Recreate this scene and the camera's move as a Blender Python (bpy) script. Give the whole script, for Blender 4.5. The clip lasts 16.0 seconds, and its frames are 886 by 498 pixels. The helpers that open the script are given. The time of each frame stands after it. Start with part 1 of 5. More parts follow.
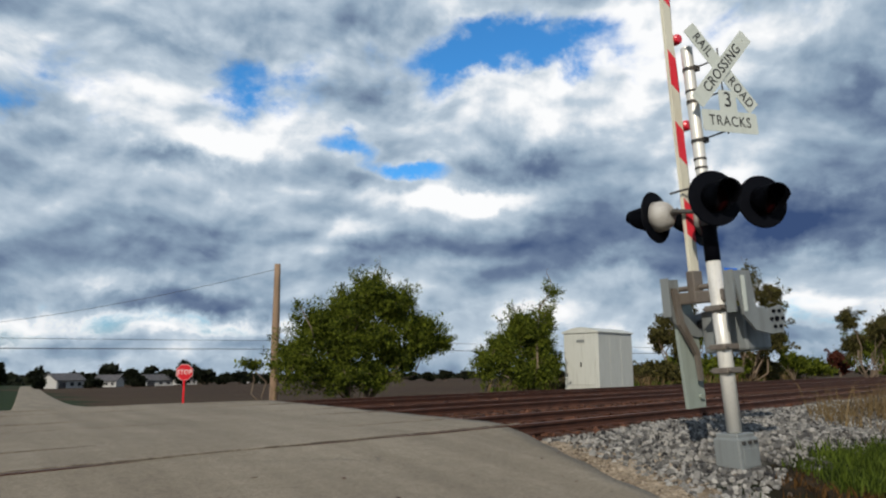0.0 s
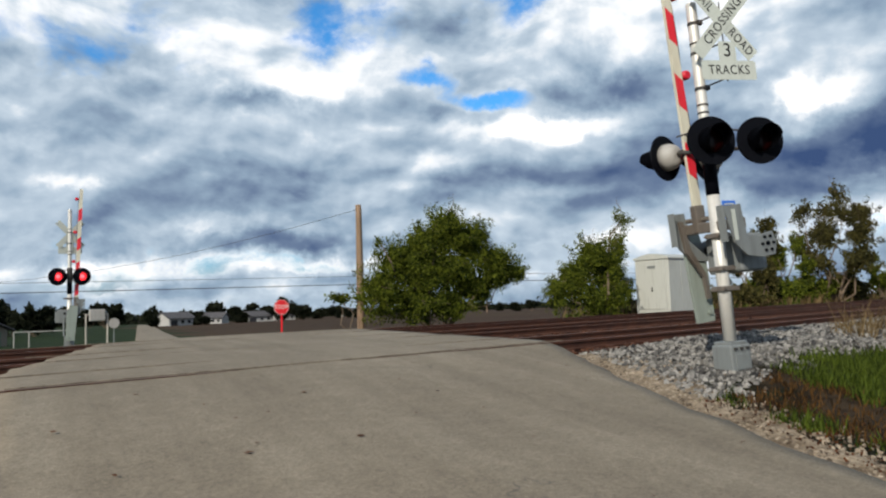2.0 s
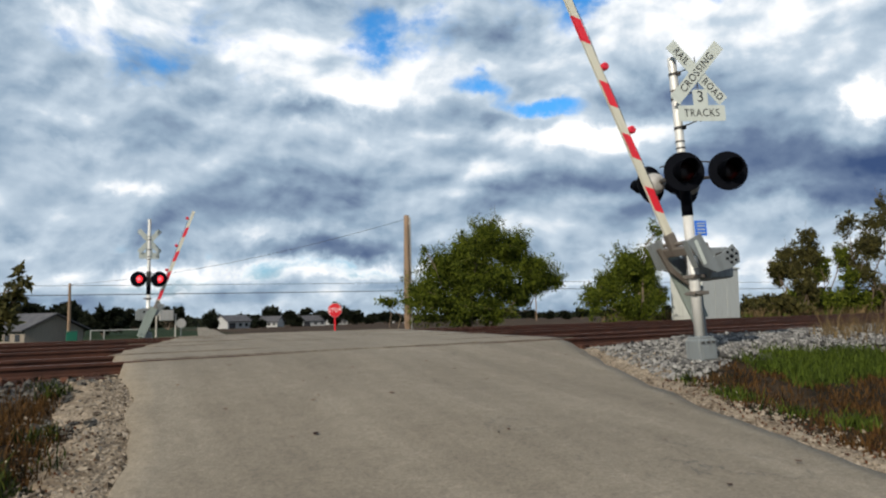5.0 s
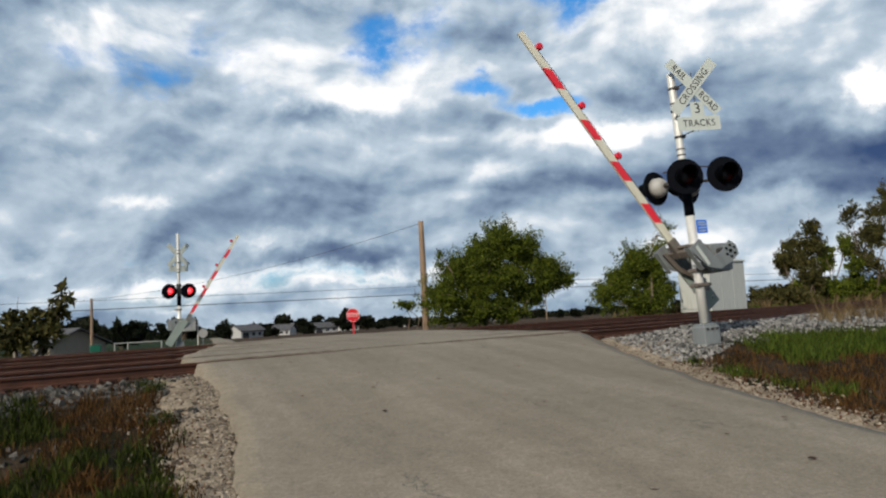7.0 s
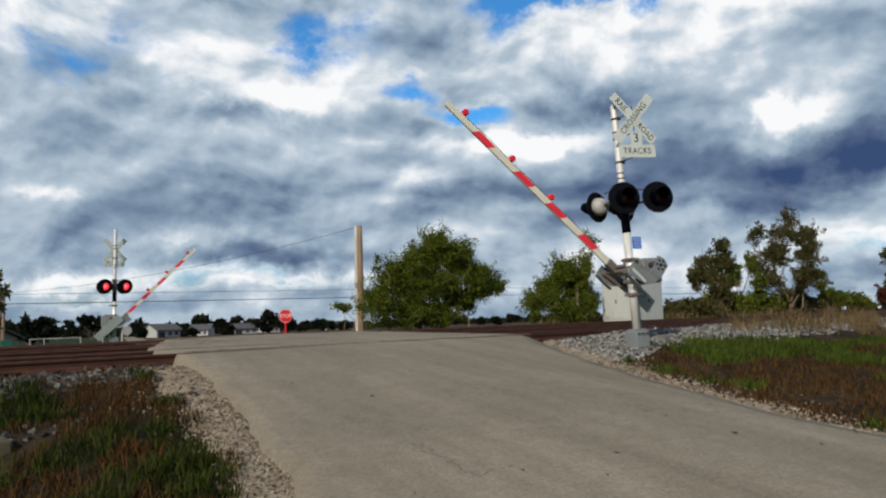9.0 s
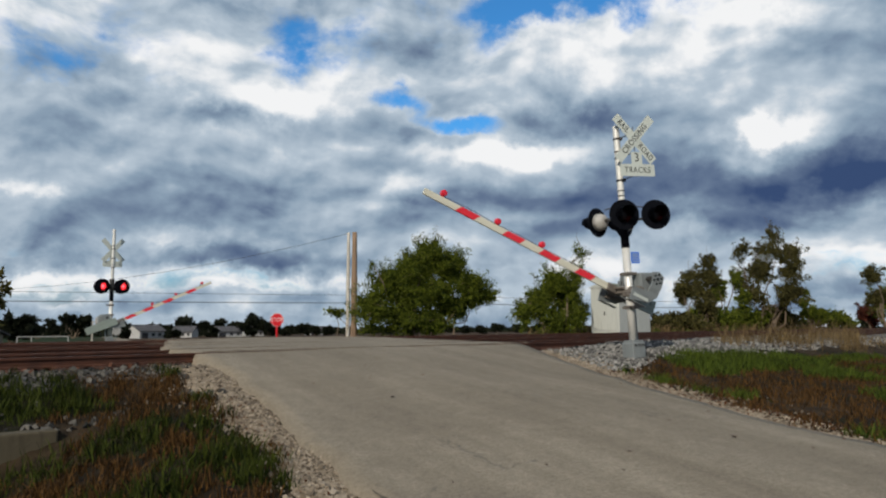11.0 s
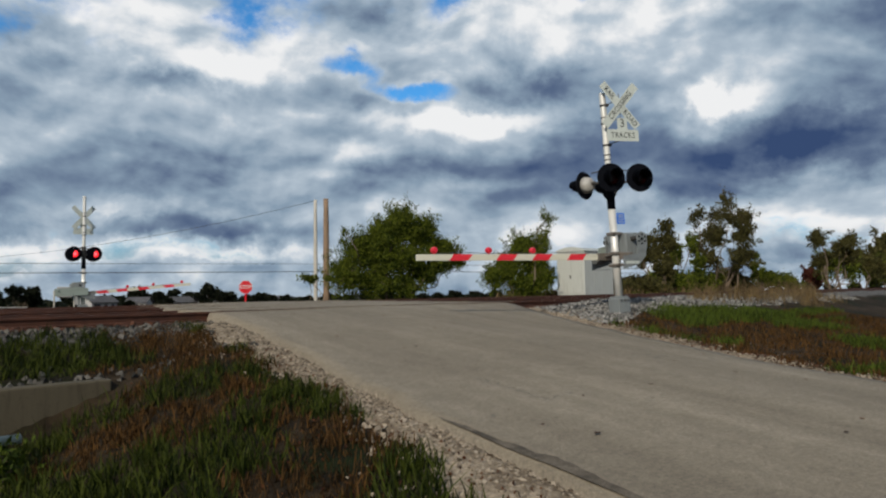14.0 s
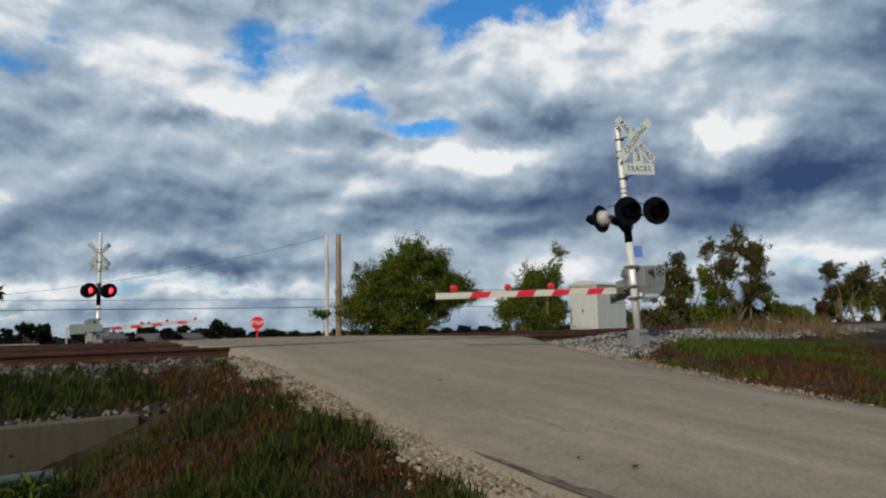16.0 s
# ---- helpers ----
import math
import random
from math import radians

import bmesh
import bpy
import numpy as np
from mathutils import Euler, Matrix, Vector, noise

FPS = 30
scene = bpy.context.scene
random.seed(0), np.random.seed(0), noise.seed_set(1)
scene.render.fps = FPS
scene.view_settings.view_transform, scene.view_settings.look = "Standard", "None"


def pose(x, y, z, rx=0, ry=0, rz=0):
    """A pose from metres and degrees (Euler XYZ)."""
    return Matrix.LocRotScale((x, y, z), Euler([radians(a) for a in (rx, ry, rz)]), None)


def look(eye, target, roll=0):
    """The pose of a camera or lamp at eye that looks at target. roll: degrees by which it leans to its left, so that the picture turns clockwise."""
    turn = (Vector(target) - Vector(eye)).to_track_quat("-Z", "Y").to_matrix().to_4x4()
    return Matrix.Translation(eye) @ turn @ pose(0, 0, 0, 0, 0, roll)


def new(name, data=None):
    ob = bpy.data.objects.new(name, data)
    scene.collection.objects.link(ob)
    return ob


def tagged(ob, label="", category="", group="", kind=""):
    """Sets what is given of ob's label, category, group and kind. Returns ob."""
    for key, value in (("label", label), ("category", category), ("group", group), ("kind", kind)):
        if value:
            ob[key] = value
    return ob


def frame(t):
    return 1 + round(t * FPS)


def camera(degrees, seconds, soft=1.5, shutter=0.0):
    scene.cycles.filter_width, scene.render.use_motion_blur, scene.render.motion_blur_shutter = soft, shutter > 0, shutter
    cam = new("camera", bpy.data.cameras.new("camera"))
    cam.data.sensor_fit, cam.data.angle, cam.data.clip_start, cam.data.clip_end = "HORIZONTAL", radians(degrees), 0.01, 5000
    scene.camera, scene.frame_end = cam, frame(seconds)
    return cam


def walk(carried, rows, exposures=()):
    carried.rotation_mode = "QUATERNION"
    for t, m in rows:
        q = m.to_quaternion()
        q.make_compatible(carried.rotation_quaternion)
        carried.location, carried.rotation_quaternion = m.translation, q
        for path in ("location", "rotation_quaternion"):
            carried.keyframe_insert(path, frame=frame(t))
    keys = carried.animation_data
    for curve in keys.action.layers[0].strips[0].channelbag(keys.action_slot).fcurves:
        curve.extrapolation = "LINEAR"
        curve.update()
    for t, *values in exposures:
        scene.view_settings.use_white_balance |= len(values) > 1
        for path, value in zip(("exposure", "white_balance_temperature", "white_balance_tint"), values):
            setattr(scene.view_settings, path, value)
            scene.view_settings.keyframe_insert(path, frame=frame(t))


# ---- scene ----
cam = camera(63.3, 16.0, soft=2.2)
PATH = [
    (0, (0.085, -0.478, 1.209), (1.18, 1.163, 1.538), -0.3),
    (0.5, (0.005, -0.898, 1.176), (1.144, 0.728, 1.419), -1.2),
    (1, (-0.086, -1.33, 1.176), (0.953, 0.365, 1.394), -2.7),
    (1.5, (-0.02, -1.669, 1.17), (0.879, 0.111, 1.322), -0.8),
    (2, (-0.222, -2.063, 1.13), (0.677, -0.282, 1.276), -1.8),
    (2.5, (-0.228, -2.428, 1.111), (0.586, -0.611, 1.301), -3.1),
    (3, (-0.335, -2.821, 1.091), (0.489, -1.008, 1.281), -2.3),
    (3.5, (-0.519, -3.216, 1.071), (0.459, -1.474, 1.16), -1.4),
    (4, (-0.609, -3.56, 1.13), (0.212, -1.747, 1.328), -3.0),
    (4.5, (-0.654, -3.844, 1.046), (0.116, -2.006, 1.217), -0.8),
    (7, (-1.552, -5.131, 0.94), (-0.802, -3.285, 1.118), -3.0),
    (7.5, (-1.737, -5.282, 0.922), (-0.9, -3.487, 1.205), -1.4),
    (8, (-1.997, -5.441, 0.913), (-1.054, -3.693, 1.154), -2.0),
    (10.5, (-3.168, -6.136, 0.861), (-2.232, -4.375, 1.012), -1.1),
    (11, (-3.217, -6.081, 0.879), (-2.238, -4.348, 1.085), -0.1),
    (11.5, (-3.451, -6.176, 0.824), (-2.112, -4.709, 1.061), -2.5),
    (12, (-3.599, -6.27, 0.808), (-2.226, -4.82, 0.917), -0.9),
    (12.5, (-3.779, -6.151, 0.757), (-2.555, -4.571, 0.841), -0.7),
    (13, (-4.081, -6.067, 0.719), (-2.976, -4.403, 0.821), -2.6),
    (13.5, (-4.195, -6.065, 0.72), (-3.078, -4.415, 0.895), 0.0),
    (14, (-4.218, -6.144, 0.705), (-3.128, -4.471, 0.822), -0.8),
    (14.5, (-4.358, -6.153, 0.685), (-3.324, -4.459, 0.938), -0.8),
    (15, (-4.296, -6.036, 0.714), (-3.252, -4.347, 0.951), -0.7),
    (15.5, (-4.342, -6.015, 0.712), (-3.34, -4.3, 0.941), -1.1),
    (16, (-4.412, -6.075, 0.688), (-3.344, -4.398, 0.902), -1.1),
]
walk(cam, [(t, look(eye, target, roll)) for t, eye, target, roll in PATH],
     [(0.0, -0.24), (0.6, -0.12), (4.5, -0.06), (7.0, -0.18), (10.5, -0.34), (13.0, -0.42), (16.0, -0.42)])

# ---- world, sun, exposure ----
SUN_AZ, SUN_EL = 234.0, 29.5          # where the sun stands: degrees right of +y, above the horizon
world = bpy.data.worlds.new("world")
scene.world = world
world.use_nodes = True


class Nodes:
    """Short hand for wiring node trees."""

    def __init__(self, tree):
        self.t = tree
        tree.nodes.clear()

    def n(self, kind, **kw):
        node = self.t.nodes.new(kind)
        for k, v in kw.items():
            if k == "operation":
                node.operation = v
            elif k == "data_type":
                node.data_type = v
            elif k == "blend_type":
                node.blend_type = v
        return node

    def link(self, a, b):
        self.t.links.new(a, b)

    def put(self, sock, v):
        if isinstance(v, bpy.types.NodeSocket):
            self.link(v, sock)
        else:
            sock.default_value = v

    def math(self, op, a, b=0.0, c=0.0, clamp=False):
        m = self.n("ShaderNodeMath", operation=op)
        m.use_clamp = clamp
        for s, v in zip(m.inputs, (a, b, c)):
            self.put(s, v)
        return m.outputs[0]

    def vmath(self, op, a, b=(0, 0, 0)):
        m = self.n("ShaderNodeVectorMath", operation=op)
        self.put(m.inputs[0], a)
        self.put(m.inputs[1], b)
        return m.outputs["Value"] if op in ("DOT_PRODUCT", "LENGTH") else m.outputs[0]

    def scaled(self, vec, k):
        m = self.n("ShaderNodeVectorMath", operation="SCALE")
        self.put(m.inputs[0], vec)
        self.put(m.inputs["Scale"], k)
        return m.outputs[0]

    def noise(self, vec, scale, detail=5.0, rough=0.55, color=False, lac=2.0):
        m = self.n("ShaderNodeTexNoise")
        if vec is not None:
            self.link(vec, m.inputs["Vector"])
        m.inputs["Scale"].default_value = scale
        m.inputs["Detail"].default_value = detail
        m.inputs["Roughness"].default_value = rough
        m.inputs["Lacunarity"].default_value = lac
        return m.outputs["Color" if color else "Fac"]

    def ramp(self, fac, stops):
        m = self.n("ShaderNodeValToRGB")
        e = m.color_ramp.elements
        e[0].position, e[0].color = stops[0][0], (*stops[0][1], 1)
        e[1].position, e[1].color = stops[-1][0], (*stops[-1][1], 1)
        for p, c in stops[1:-1]:
            k = e.new(p)
            k.color = (*c, 1)
        self.link(fac, m.inputs[0])
        return m.outputs[0]

    def step(self, v, lo, hi):
        m = self.n("ShaderNodeMapRange")
        m.interpolation_type = "SMOOTHSTEP"
        self.link(v, m.inputs[0])
        m.inputs[1].default_value, m.inputs[2].default_value = lo, hi
        return m.outputs[0]

    def mix(self, fac, a, b, blend="MIX"):
        m = self.n("ShaderNodeMix", data_type="RGBA", blend_type=blend)
        self.put(m.inputs[0], fac)
        self.put(m.inputs[6], a if isinstance(a, bpy.types.NodeSocket) else (*a, 1))
        self.put(m.inputs[7], b if isinstance(b, bpy.types.NodeSocket) else (*b, 1))
        return m.outputs[2]

    def combine(self, x, y, z):
        m = self.n("ShaderNodeCombineXYZ")
        for s, v in zip(m.inputs, (x, y, z)):
            self.put(s, v)
        return m.outputs[0]

    def split(self, v):
        m = self.n("ShaderNodeSeparateXYZ")
        self.link(v, m.inputs[0])
        return m.outputs


def build_sky():
    w = Nodes(world.node_tree)
    sky = w.n("ShaderNodeTexSky")
    sky.sky_type = "NISHITA"
    sky.sun_disc = False
    sky.sun_elevation, sky.sun_rotation = radians(SUN_EL), radians(SUN_AZ)
    sky.ozone_density, sky.air_density, sky.dust_density = 3.0, 1.0, 0.3
    ray = w.n("ShaderNodeTexCoord").outputs["Generated"]
    warp = w.vmath("SUBTRACT", w.noise(ray, 5.5, 7.0, 0.62, True), (0.5, 0.5, 0.5))
    d = w.vmath("ADD", ray, w.scaled(warp, 0.13))
    x, y, z = w.split(d)
    az = w.math("MULTIPLY", w.math("ARCTAN2", x, y), 57.2958)
    el = w.math("MULTIPLY", w.math("ARCSINE", z), 57.2958)
    mild = w.vmath("ADD", ray, w.scaled(w.vmath("SUBTRACT", w.noise(ray, 3.5, 2.0, 0.5, True), (0.5, 0.5, 0.5)), 0.10))
    x0, y0, z0 = w.split(mild)
    az0 = w.math("MULTIPLY", w.math("ARCTAN2", x0, y0), 57.2958)
    el0 = w.math("MULTIPLY", w.math("ARCSINE", z0), 57.2958)
    # the cloud deck, seen from below: flatter and finer towards the horizon
    k = w.math("ADD", w.math("MAXIMUM", z, 0.0), 0.16)
    deck = w.combine(w.math("DIVIDE", x, k), w.math("DIVIDE", y, k), z)

    def lobes(rows):
        total = None
        for a, e, ra, re, amount in rows:
            p = w.math("POWER", w.math("DIVIDE", w.math("SUBTRACT", az, a), ra), 2.0)
            q = w.math("POWER", w.math("DIVIDE", w.math("SUBTRACT", el, e), re), 2.0)
            g = w.math("MULTIPLY", w.math("EXPONENT", w.math("MULTIPLY", w.math("ADD", p, q), -1.0)), amount)
            total = g if total is None else w.math("ADD", total, g)
        return total

    gaps = lobes(GAPS)
    tone = lobes(TONES)
    def heap(da, de, scale, detail, rough):
        """Heaped cloud over the dome, shifted by some degrees."""
        a = w.math("MULTIPLY", w.math("ADD", az0, da), 0.10 * scale)
        e = w.math("MULTIPLY", w.math("ADD", el0, de), 0.15 * scale)
        return w.noise(w.combine(a, e, 3.0), 1.0, detail, rough)

    big = w.math("ADD", w.math("MULTIPLY", w.noise(deck, 1.1, 6.0, 0.55), 0.6), w.math("MULTIPLY", heap(7.0, 2.0, 1.8, 8.0, 0.58), 0.4))
    body = w.math("SUBTRACT", w.math("ADD", w.math("MULTIPLY", big, 1.5), -0.09), gaps)
    cover = w.step(body, 0.33, 0.55)
    fine = w.noise(deck, 2.0, 7.0, 0.5)

    puff = heap(0.0, 0.0, 1.0, 6.0, 0.48)
    # the side of each heap that faces the sun is the lighter one
    lit = w.math("ADD", w.math("MULTIPLY", w.math("SUBTRACT", heap(0.0, 0.0, 1.5, 6.0, 0.46), heap(-0.8, 1.2, 1.5, 6.0, 0.46)), 0.85),
                 w.math("MULTIPLY", w.math("SUBTRACT", heap(0.0, 0.0, 3.6, 4.0, 0.45), heap(-0.35, 0.5, 3.6, 4.0, 0.45)), 0.24))
    lump = w.math("ADD", w.math("MULTIPLY", w.math("SUBTRACT", fine, 0.5), 0.10), w.math("MULTIPLY", w.math("SUBTRACT", puff, 0.5), 0.62))
    lump = w.math("ADD", lump, lit)
    thin = w.math("MULTIPLY", w.step(body, 0.72, 0.46), 0.13)
    shade = w.math("ADD", w.math("ADD", w.math("ADD", lump, 0.612), tone), thin)
    cloud = w.ramp(shade, [(0.18, (0.050, 0.092, 0.215)), (0.40, (0.165, 0.235, 0.365)), (0.56, (0.330, 0.445, 0.575)), (0.74, (0.60, 0.71, 0.82)), (0.92, (1.15, 1.16, 1.17))])
    blue = w.mix(1.0, sky.outputs[0], (0.052, 0.135, 0.185), "MULTIPLY")
    low = w.step(el, 9.0, 0.5)
    blue = w.mix(w.math("MULTIPLY", low, 0.95), blue, (0.33, 0.415, 0.51))
    colour = w.mix(cover, blue, cloud)
    bg = w.n("ShaderNodeBackground")
    w.link(colour, bg.inputs[0])
    bg.inputs[1].default_value = 1.0
    out = w.n("ShaderNodeOutputWorld")
    w.link(bg.outputs[0], out.inputs[0])


# openings of blue, and brighter or darker parts of the cloud deck: azimuth, height, their spreads, amount
GAPS = [(20, 21.4, 5.5, 2.6, 0.29), (38.5, 24.6, 10, 2.2, 0.52), (26, 17.5, 3.4, 1.1, 0.32), (30.5, 15.8, 3.8, 0.9, 0.30), (-1.0, 19.5, 5, 2.0, 0.13), (14, 3.4, 16, 1.3, 0.12), (4, 1.8, 12, 1.2, 0.12), (52, 2.6, 20, 1.5, 0.05),
        (226, 40, 75, 45, 0.45), (30, 90, 400, 34, 0.30), (61, 13, 11, 4.5, -0.28), (12, 10.5, 14, 2.6, -0.25), (40, 11, 12, 3.5, -0.18), (46, 19, 8, 3, -0.15), (33, 6.6, 12, 2.2, -0.24), (10, 15, 9, 2.0, -0.2)]
TONES = [(44, 20.6, 8, 2.4, 0.32), (53, 23.5, 8, 3.2, 0.30), (35, 13.4, 7, 1.0, 0.40), (54.2, 14.2, 2.4, 1.3, 0.55), (16, 17.2, 6, 1.3, 0.30), (27, 10.8, 3.2, 1.4, 0.30), (60, 10.2, 13, 1.9, -0.40), (13, 5.1, 12, 0.9, -0.22),
         (40, 16.2, 6, 1.2, -0.24), (34, 9.6, 6, 1.2, -0.16), (2, 8.5, 8, 2.0, -0.07), (15, 3.3, 9, 0.7, 0.26), (0, 3.2, 5, 0.9, 0.24), (65, 18, 6, 3.0, -0.14), (10, 20, 8, 3.0, 0.16), (58, 5.5, 10, 1.4, 0.14), (46, 8.3, 8, 1.2, -0.16), (11, 15.4, 2.6, 0.8, -0.22), (-1, 9.2, 2.6, 0.6, 0.2), (43, 4.0, 4, 1.4, 0.10)]
build_sky()
sun = new("sun", bpy.data.lights.new("sun", "SUN"))
sun.data.energy, sun.data.angle, sun.data.color = 5.0, radians(0.6), (1.0, 0.92, 0.79)
_a, _e = radians(SUN_AZ), radians(SUN_EL)
sun.matrix_world = look((0, 0, 50), (-math.sin(_a) * math.cos(_e) * 50, -math.cos(_a) * math.cos(_e) * 50, 50 - 50 * math.sin(_e)))

# ---- materials ----


def material(name, make, rough=0.8, metal=0.0, bump=0.0, spec=0.4):
    """make(w, p) gives a colour and a height (or None), p being the place in metres on the thing."""
    m = bpy.data.materials.new(name)
    m.use_nodes = True
    w = Nodes(m.node_tree)
    p = w.n("ShaderNodeTexCoord").outputs["Object"]
    colour, height = make(w, p)
    b = w.n("ShaderNodeBsdfPrincipled")
    w.put(b.inputs["Base Color"], colour if isinstance(colour, bpy.types.NodeSocket) else (*colour, 1))
    b.inputs["Roughness"].default_value = rough
    b.inputs["Metallic"].default_value = metal
    b.inputs["Specular IOR Level"].default_value = spec
    if height is not None and bump:
        k = w.n("ShaderNodeBump")
        k.inputs["Strength"].default_value = 0.8
        k.inputs["Distance"].default_value = bump
        w.link(height, k.inputs["Height"])
        w.link(k.outputs[0], b.inputs["Normal"])
    out = w.n("ShaderNodeOutputMaterial")
    w.link(b.outputs[0], out.inputs[0])
    return m


def mottled(a, b, scale=8.0, fine=80.0, spot=0.25):
    """Two tones that change slowly, with a finer grain over them."""
    def make(w, p):
        s = w.noise(p, scale, 5.0, 0.6)
        f = w.noise(p, fine, 3.0, 0.6)
        c = w.mix(w.step(s, 0.35, 0.65), a, b)
        g = w.math("ADD", w.math("MULTIPLY", w.math("SUBTRACT", f, 0.5), spot * 2), 1.0)
        return w.mix(1.0, c, w.combine(g, g, g), "MULTIPLY"), f
    return make


def per_piece(a, b, fine=60.0, spot=0.2, island=True):
    """A tone of its own for each loose piece."""
    def make(w, p):
        if island:
            r = w.n("ShaderNodeNewGeometry").outputs["Random Per Island"]
        else:
            r = w.n("ShaderNodeObjectInfo").outputs["Random"]
        f = w.noise(p, fine, 3.0, 0.6)
        c = w.mix(r, a, b)
        g = w.math("ADD", w.math("MULTIPLY", w.math("SUBTRACT", f, 0.5), spot * 2), 1.0)
        return w.mix(1.0, c, w.combine(g, g, g), "MULTIPLY"), f
    return make


def asphalt_look(w, p):
    big = w.noise(p, 0.35, 4.0, 0.6)
    x, y, z = w.split(p)
    streak = w.noise(w.combine(w.math("MULTIPLY", x, 1.6), w.math("MULTIPLY", y, 0.12), 0.0), 1.0, 5.0, 0.6)
    mid = w.noise(p, 5.0, 5.0, 0.65)
    fine = w.noise(p, 90.0, 2.0, 0.7)
    v = w.math("ADD", w.math("ADD", w.math("MULTIPLY", big, 0.3), w.math("MULTIPLY", streak, 0.45)), w.math("MULTIPLY", mid, 0.25))
    c = w.ramp(v, [(0.30, (0.115, 0.094, 0.068)), (0.5, (0.180, 0.150, 0.110)), (0.70, (0.265, 0.226, 0.170))])
    chip = w.noise(p, 28.0, 3.0, 0.7)
    g = w.math("ADD", w.math("ADD", w.math("MULTIPLY", w.math("SUBTRACT", fine, 0.5), 1.3), w.math("MULTIPLY", w.math("SUBTRACT", chip, 0.5), 1.1)), 1.0)
    c = w.mix(1.0, c, w.combine(g, g, g), "MULTIPLY")
    crack = w.n("ShaderNodeTexVoronoi")
    crack.feature = "DISTANCE_TO_EDGE"
    crack.inputs["Scale"].default_value = 0.42
    w.link(w.vmath("ADD", p, w.scaled(w.noise(p, 1.7, 5.0, 0.65, True), 0.9)), crack.inputs["Vector"])
    line = w.math("MULTIPLY", w.step(crack.outputs["Distance"], 0.007, 0.002), w.step(w.noise(p, 0.5, 2.0), 0.55, 0.62))
    c = w.mix(w.math("MULTIPLY", line, 0.55), c, (0.07, 0.065, 0.06))
    return c, w.math("SUBTRACT", fine, line)


def verge_look(w, p):
    """Thin grass over earth; stones towards the tracks and a rust-stained bed between the rails."""
    n1 = w.noise(p, 0.9, 5.0, 0.6)
    n2 = w.noise(p, 6.0, 5.0, 0.65)
    c = w.ramp(n1, [(0.34, (0.009, 0.014, 0.004)), (0.48, (0.018, 0.013, 0.007)), (0.66, (0.055, 0.037, 0.021))])
    c = w.mix(w.step(n2, 0.45, 0.7), c, (0.010, 0.007, 0.005))
    x, y, z = w.split(p)
    s = w.math("ADD", w.math("MULTIPLY", x, -math.sin(radians(12.7))), w.math("MULTIPLY", y, math.cos(radians(12.7))))
    side = w.step(x, -2.0, 3.0)
    ragged = w.math("MULTIPLY", w.math("SUBTRACT", w.noise(p, 1.6, 5.0, 0.65), 0.5), 1.6)
    edge = w.math("ADD", w.math("ADD", s, ragged), w.math("MULTIPLY", side, 2.4))
    grit = w.noise(p, 26.0, 3.0, 0.7)
    stones = w.ramp(grit, [(0.3, (0.025, 0.024, 0.023)), (0.5, (0.09, 0.085, 0.08)), (0.7, (0.22, 0.21, 0.19))])
    far = w.step(s, 17.9, 17.2)
    c = w.mix(w.math("MULTIPLY", w.step(edge, 4.55, 4.85), far), c, stones)
    bed = w.ramp(grit, [(0.3, (0.014, 0.006, 0.004)), (0.5, (0.045, 0.019, 0.010)), (0.7, (0.095, 0.043, 0.025))])
    c = w.mix(w.math("MULTIPLY", w.step(w.math("ADD", s, w.math("MULTIPLY", ragged, 0.3)), 5.1, 5.5), far), c, bed)
    return c, w.noise(p, 30.0, 4.0, 0.7)


def field_look(w, p):
    x, y, z = w.split(p)
    rows = w.noise(w.combine(w.math("MULTIPLY", x, 0.05), w.math("MULTIPLY", y, 0.35), 0.0), 1.0, 6.0, 0.7)
    far = w.noise(p, 0.02, 4.0, 0.6)
    c = w.ramp(rows, [(0.3, (0.024, 0.014, 0.008)), (0.7, (0.058, 0.036, 0.021))])
    c = w.mix(w.step(far, 0.4, 0.7), c, (0.048, 0.032, 0.017))
    return c, w.noise(p, 3.0, 5.0, 0.7)


def rust_look(w, p):
    n1 = w.noise(p, 3.0, 5.0, 0.65)
    n2 = w.noise(p, 45.0, 3.0, 0.6)
    c = w.ramp(n1, [(0.3, (0.028, 0.009, 0.005)), (0.7, (0.095, 0.031, 0.014))])
    return w.mix(w.math("MULTIPLY", n2, 0.5), c, (0.06, 0.03, 0.02)), n2


def weathered(base, dark, scale=4.0):
    def make(w, p):
        x, y, z = w.split(p)
        s = w.noise(w.combine(w.math("MULTIPLY", x, 9.0), w.math("MULTIPLY", y, 9.0), w.math("MULTIPLY", z, 1.2)), 1.0, 5.0, 0.65)
        g = w.noise(p, scale * 12, 3.0, 0.6)
        c = w.mix(w.math("MULTIPLY", w.step(s, 0.45, 0.75), 0.6), base, dark)
        return w.mix(w.math("MULTIPLY", w.step(g, 0.58, 0.72), 0.35), c, dark), g
    return make


ASPHALT = material("worn_asphalt", asphalt_look, 0.9, 0, 0.006, 0.25)
VERGE = material("verge_soil_grass", verge_look, 0.95, 0, 0.03, 0.1)
LAWN = material("mown_grass", mottled((0.007, 0.016, 0.003), (0.015, 0.027, 0.006), 0.5, 9.0, 0.4), 0.95, 0, 0.03, 0.1)
FIELD = material("tilled_soil", field_look, 0.95, 0, 0.05, 0.1)
SHOULDER = material("pale_gravel_shoulder", mottled((0.125, 0.092, 0.060), (0.27, 0.215, 0.152), 2.2, 24.0, 0.95), 0.95, 0, 0.02, 0.15)
RAIL = material("rusty_rail_steel", rust_look, 0.75, 0.2, 0.003, 0.4)
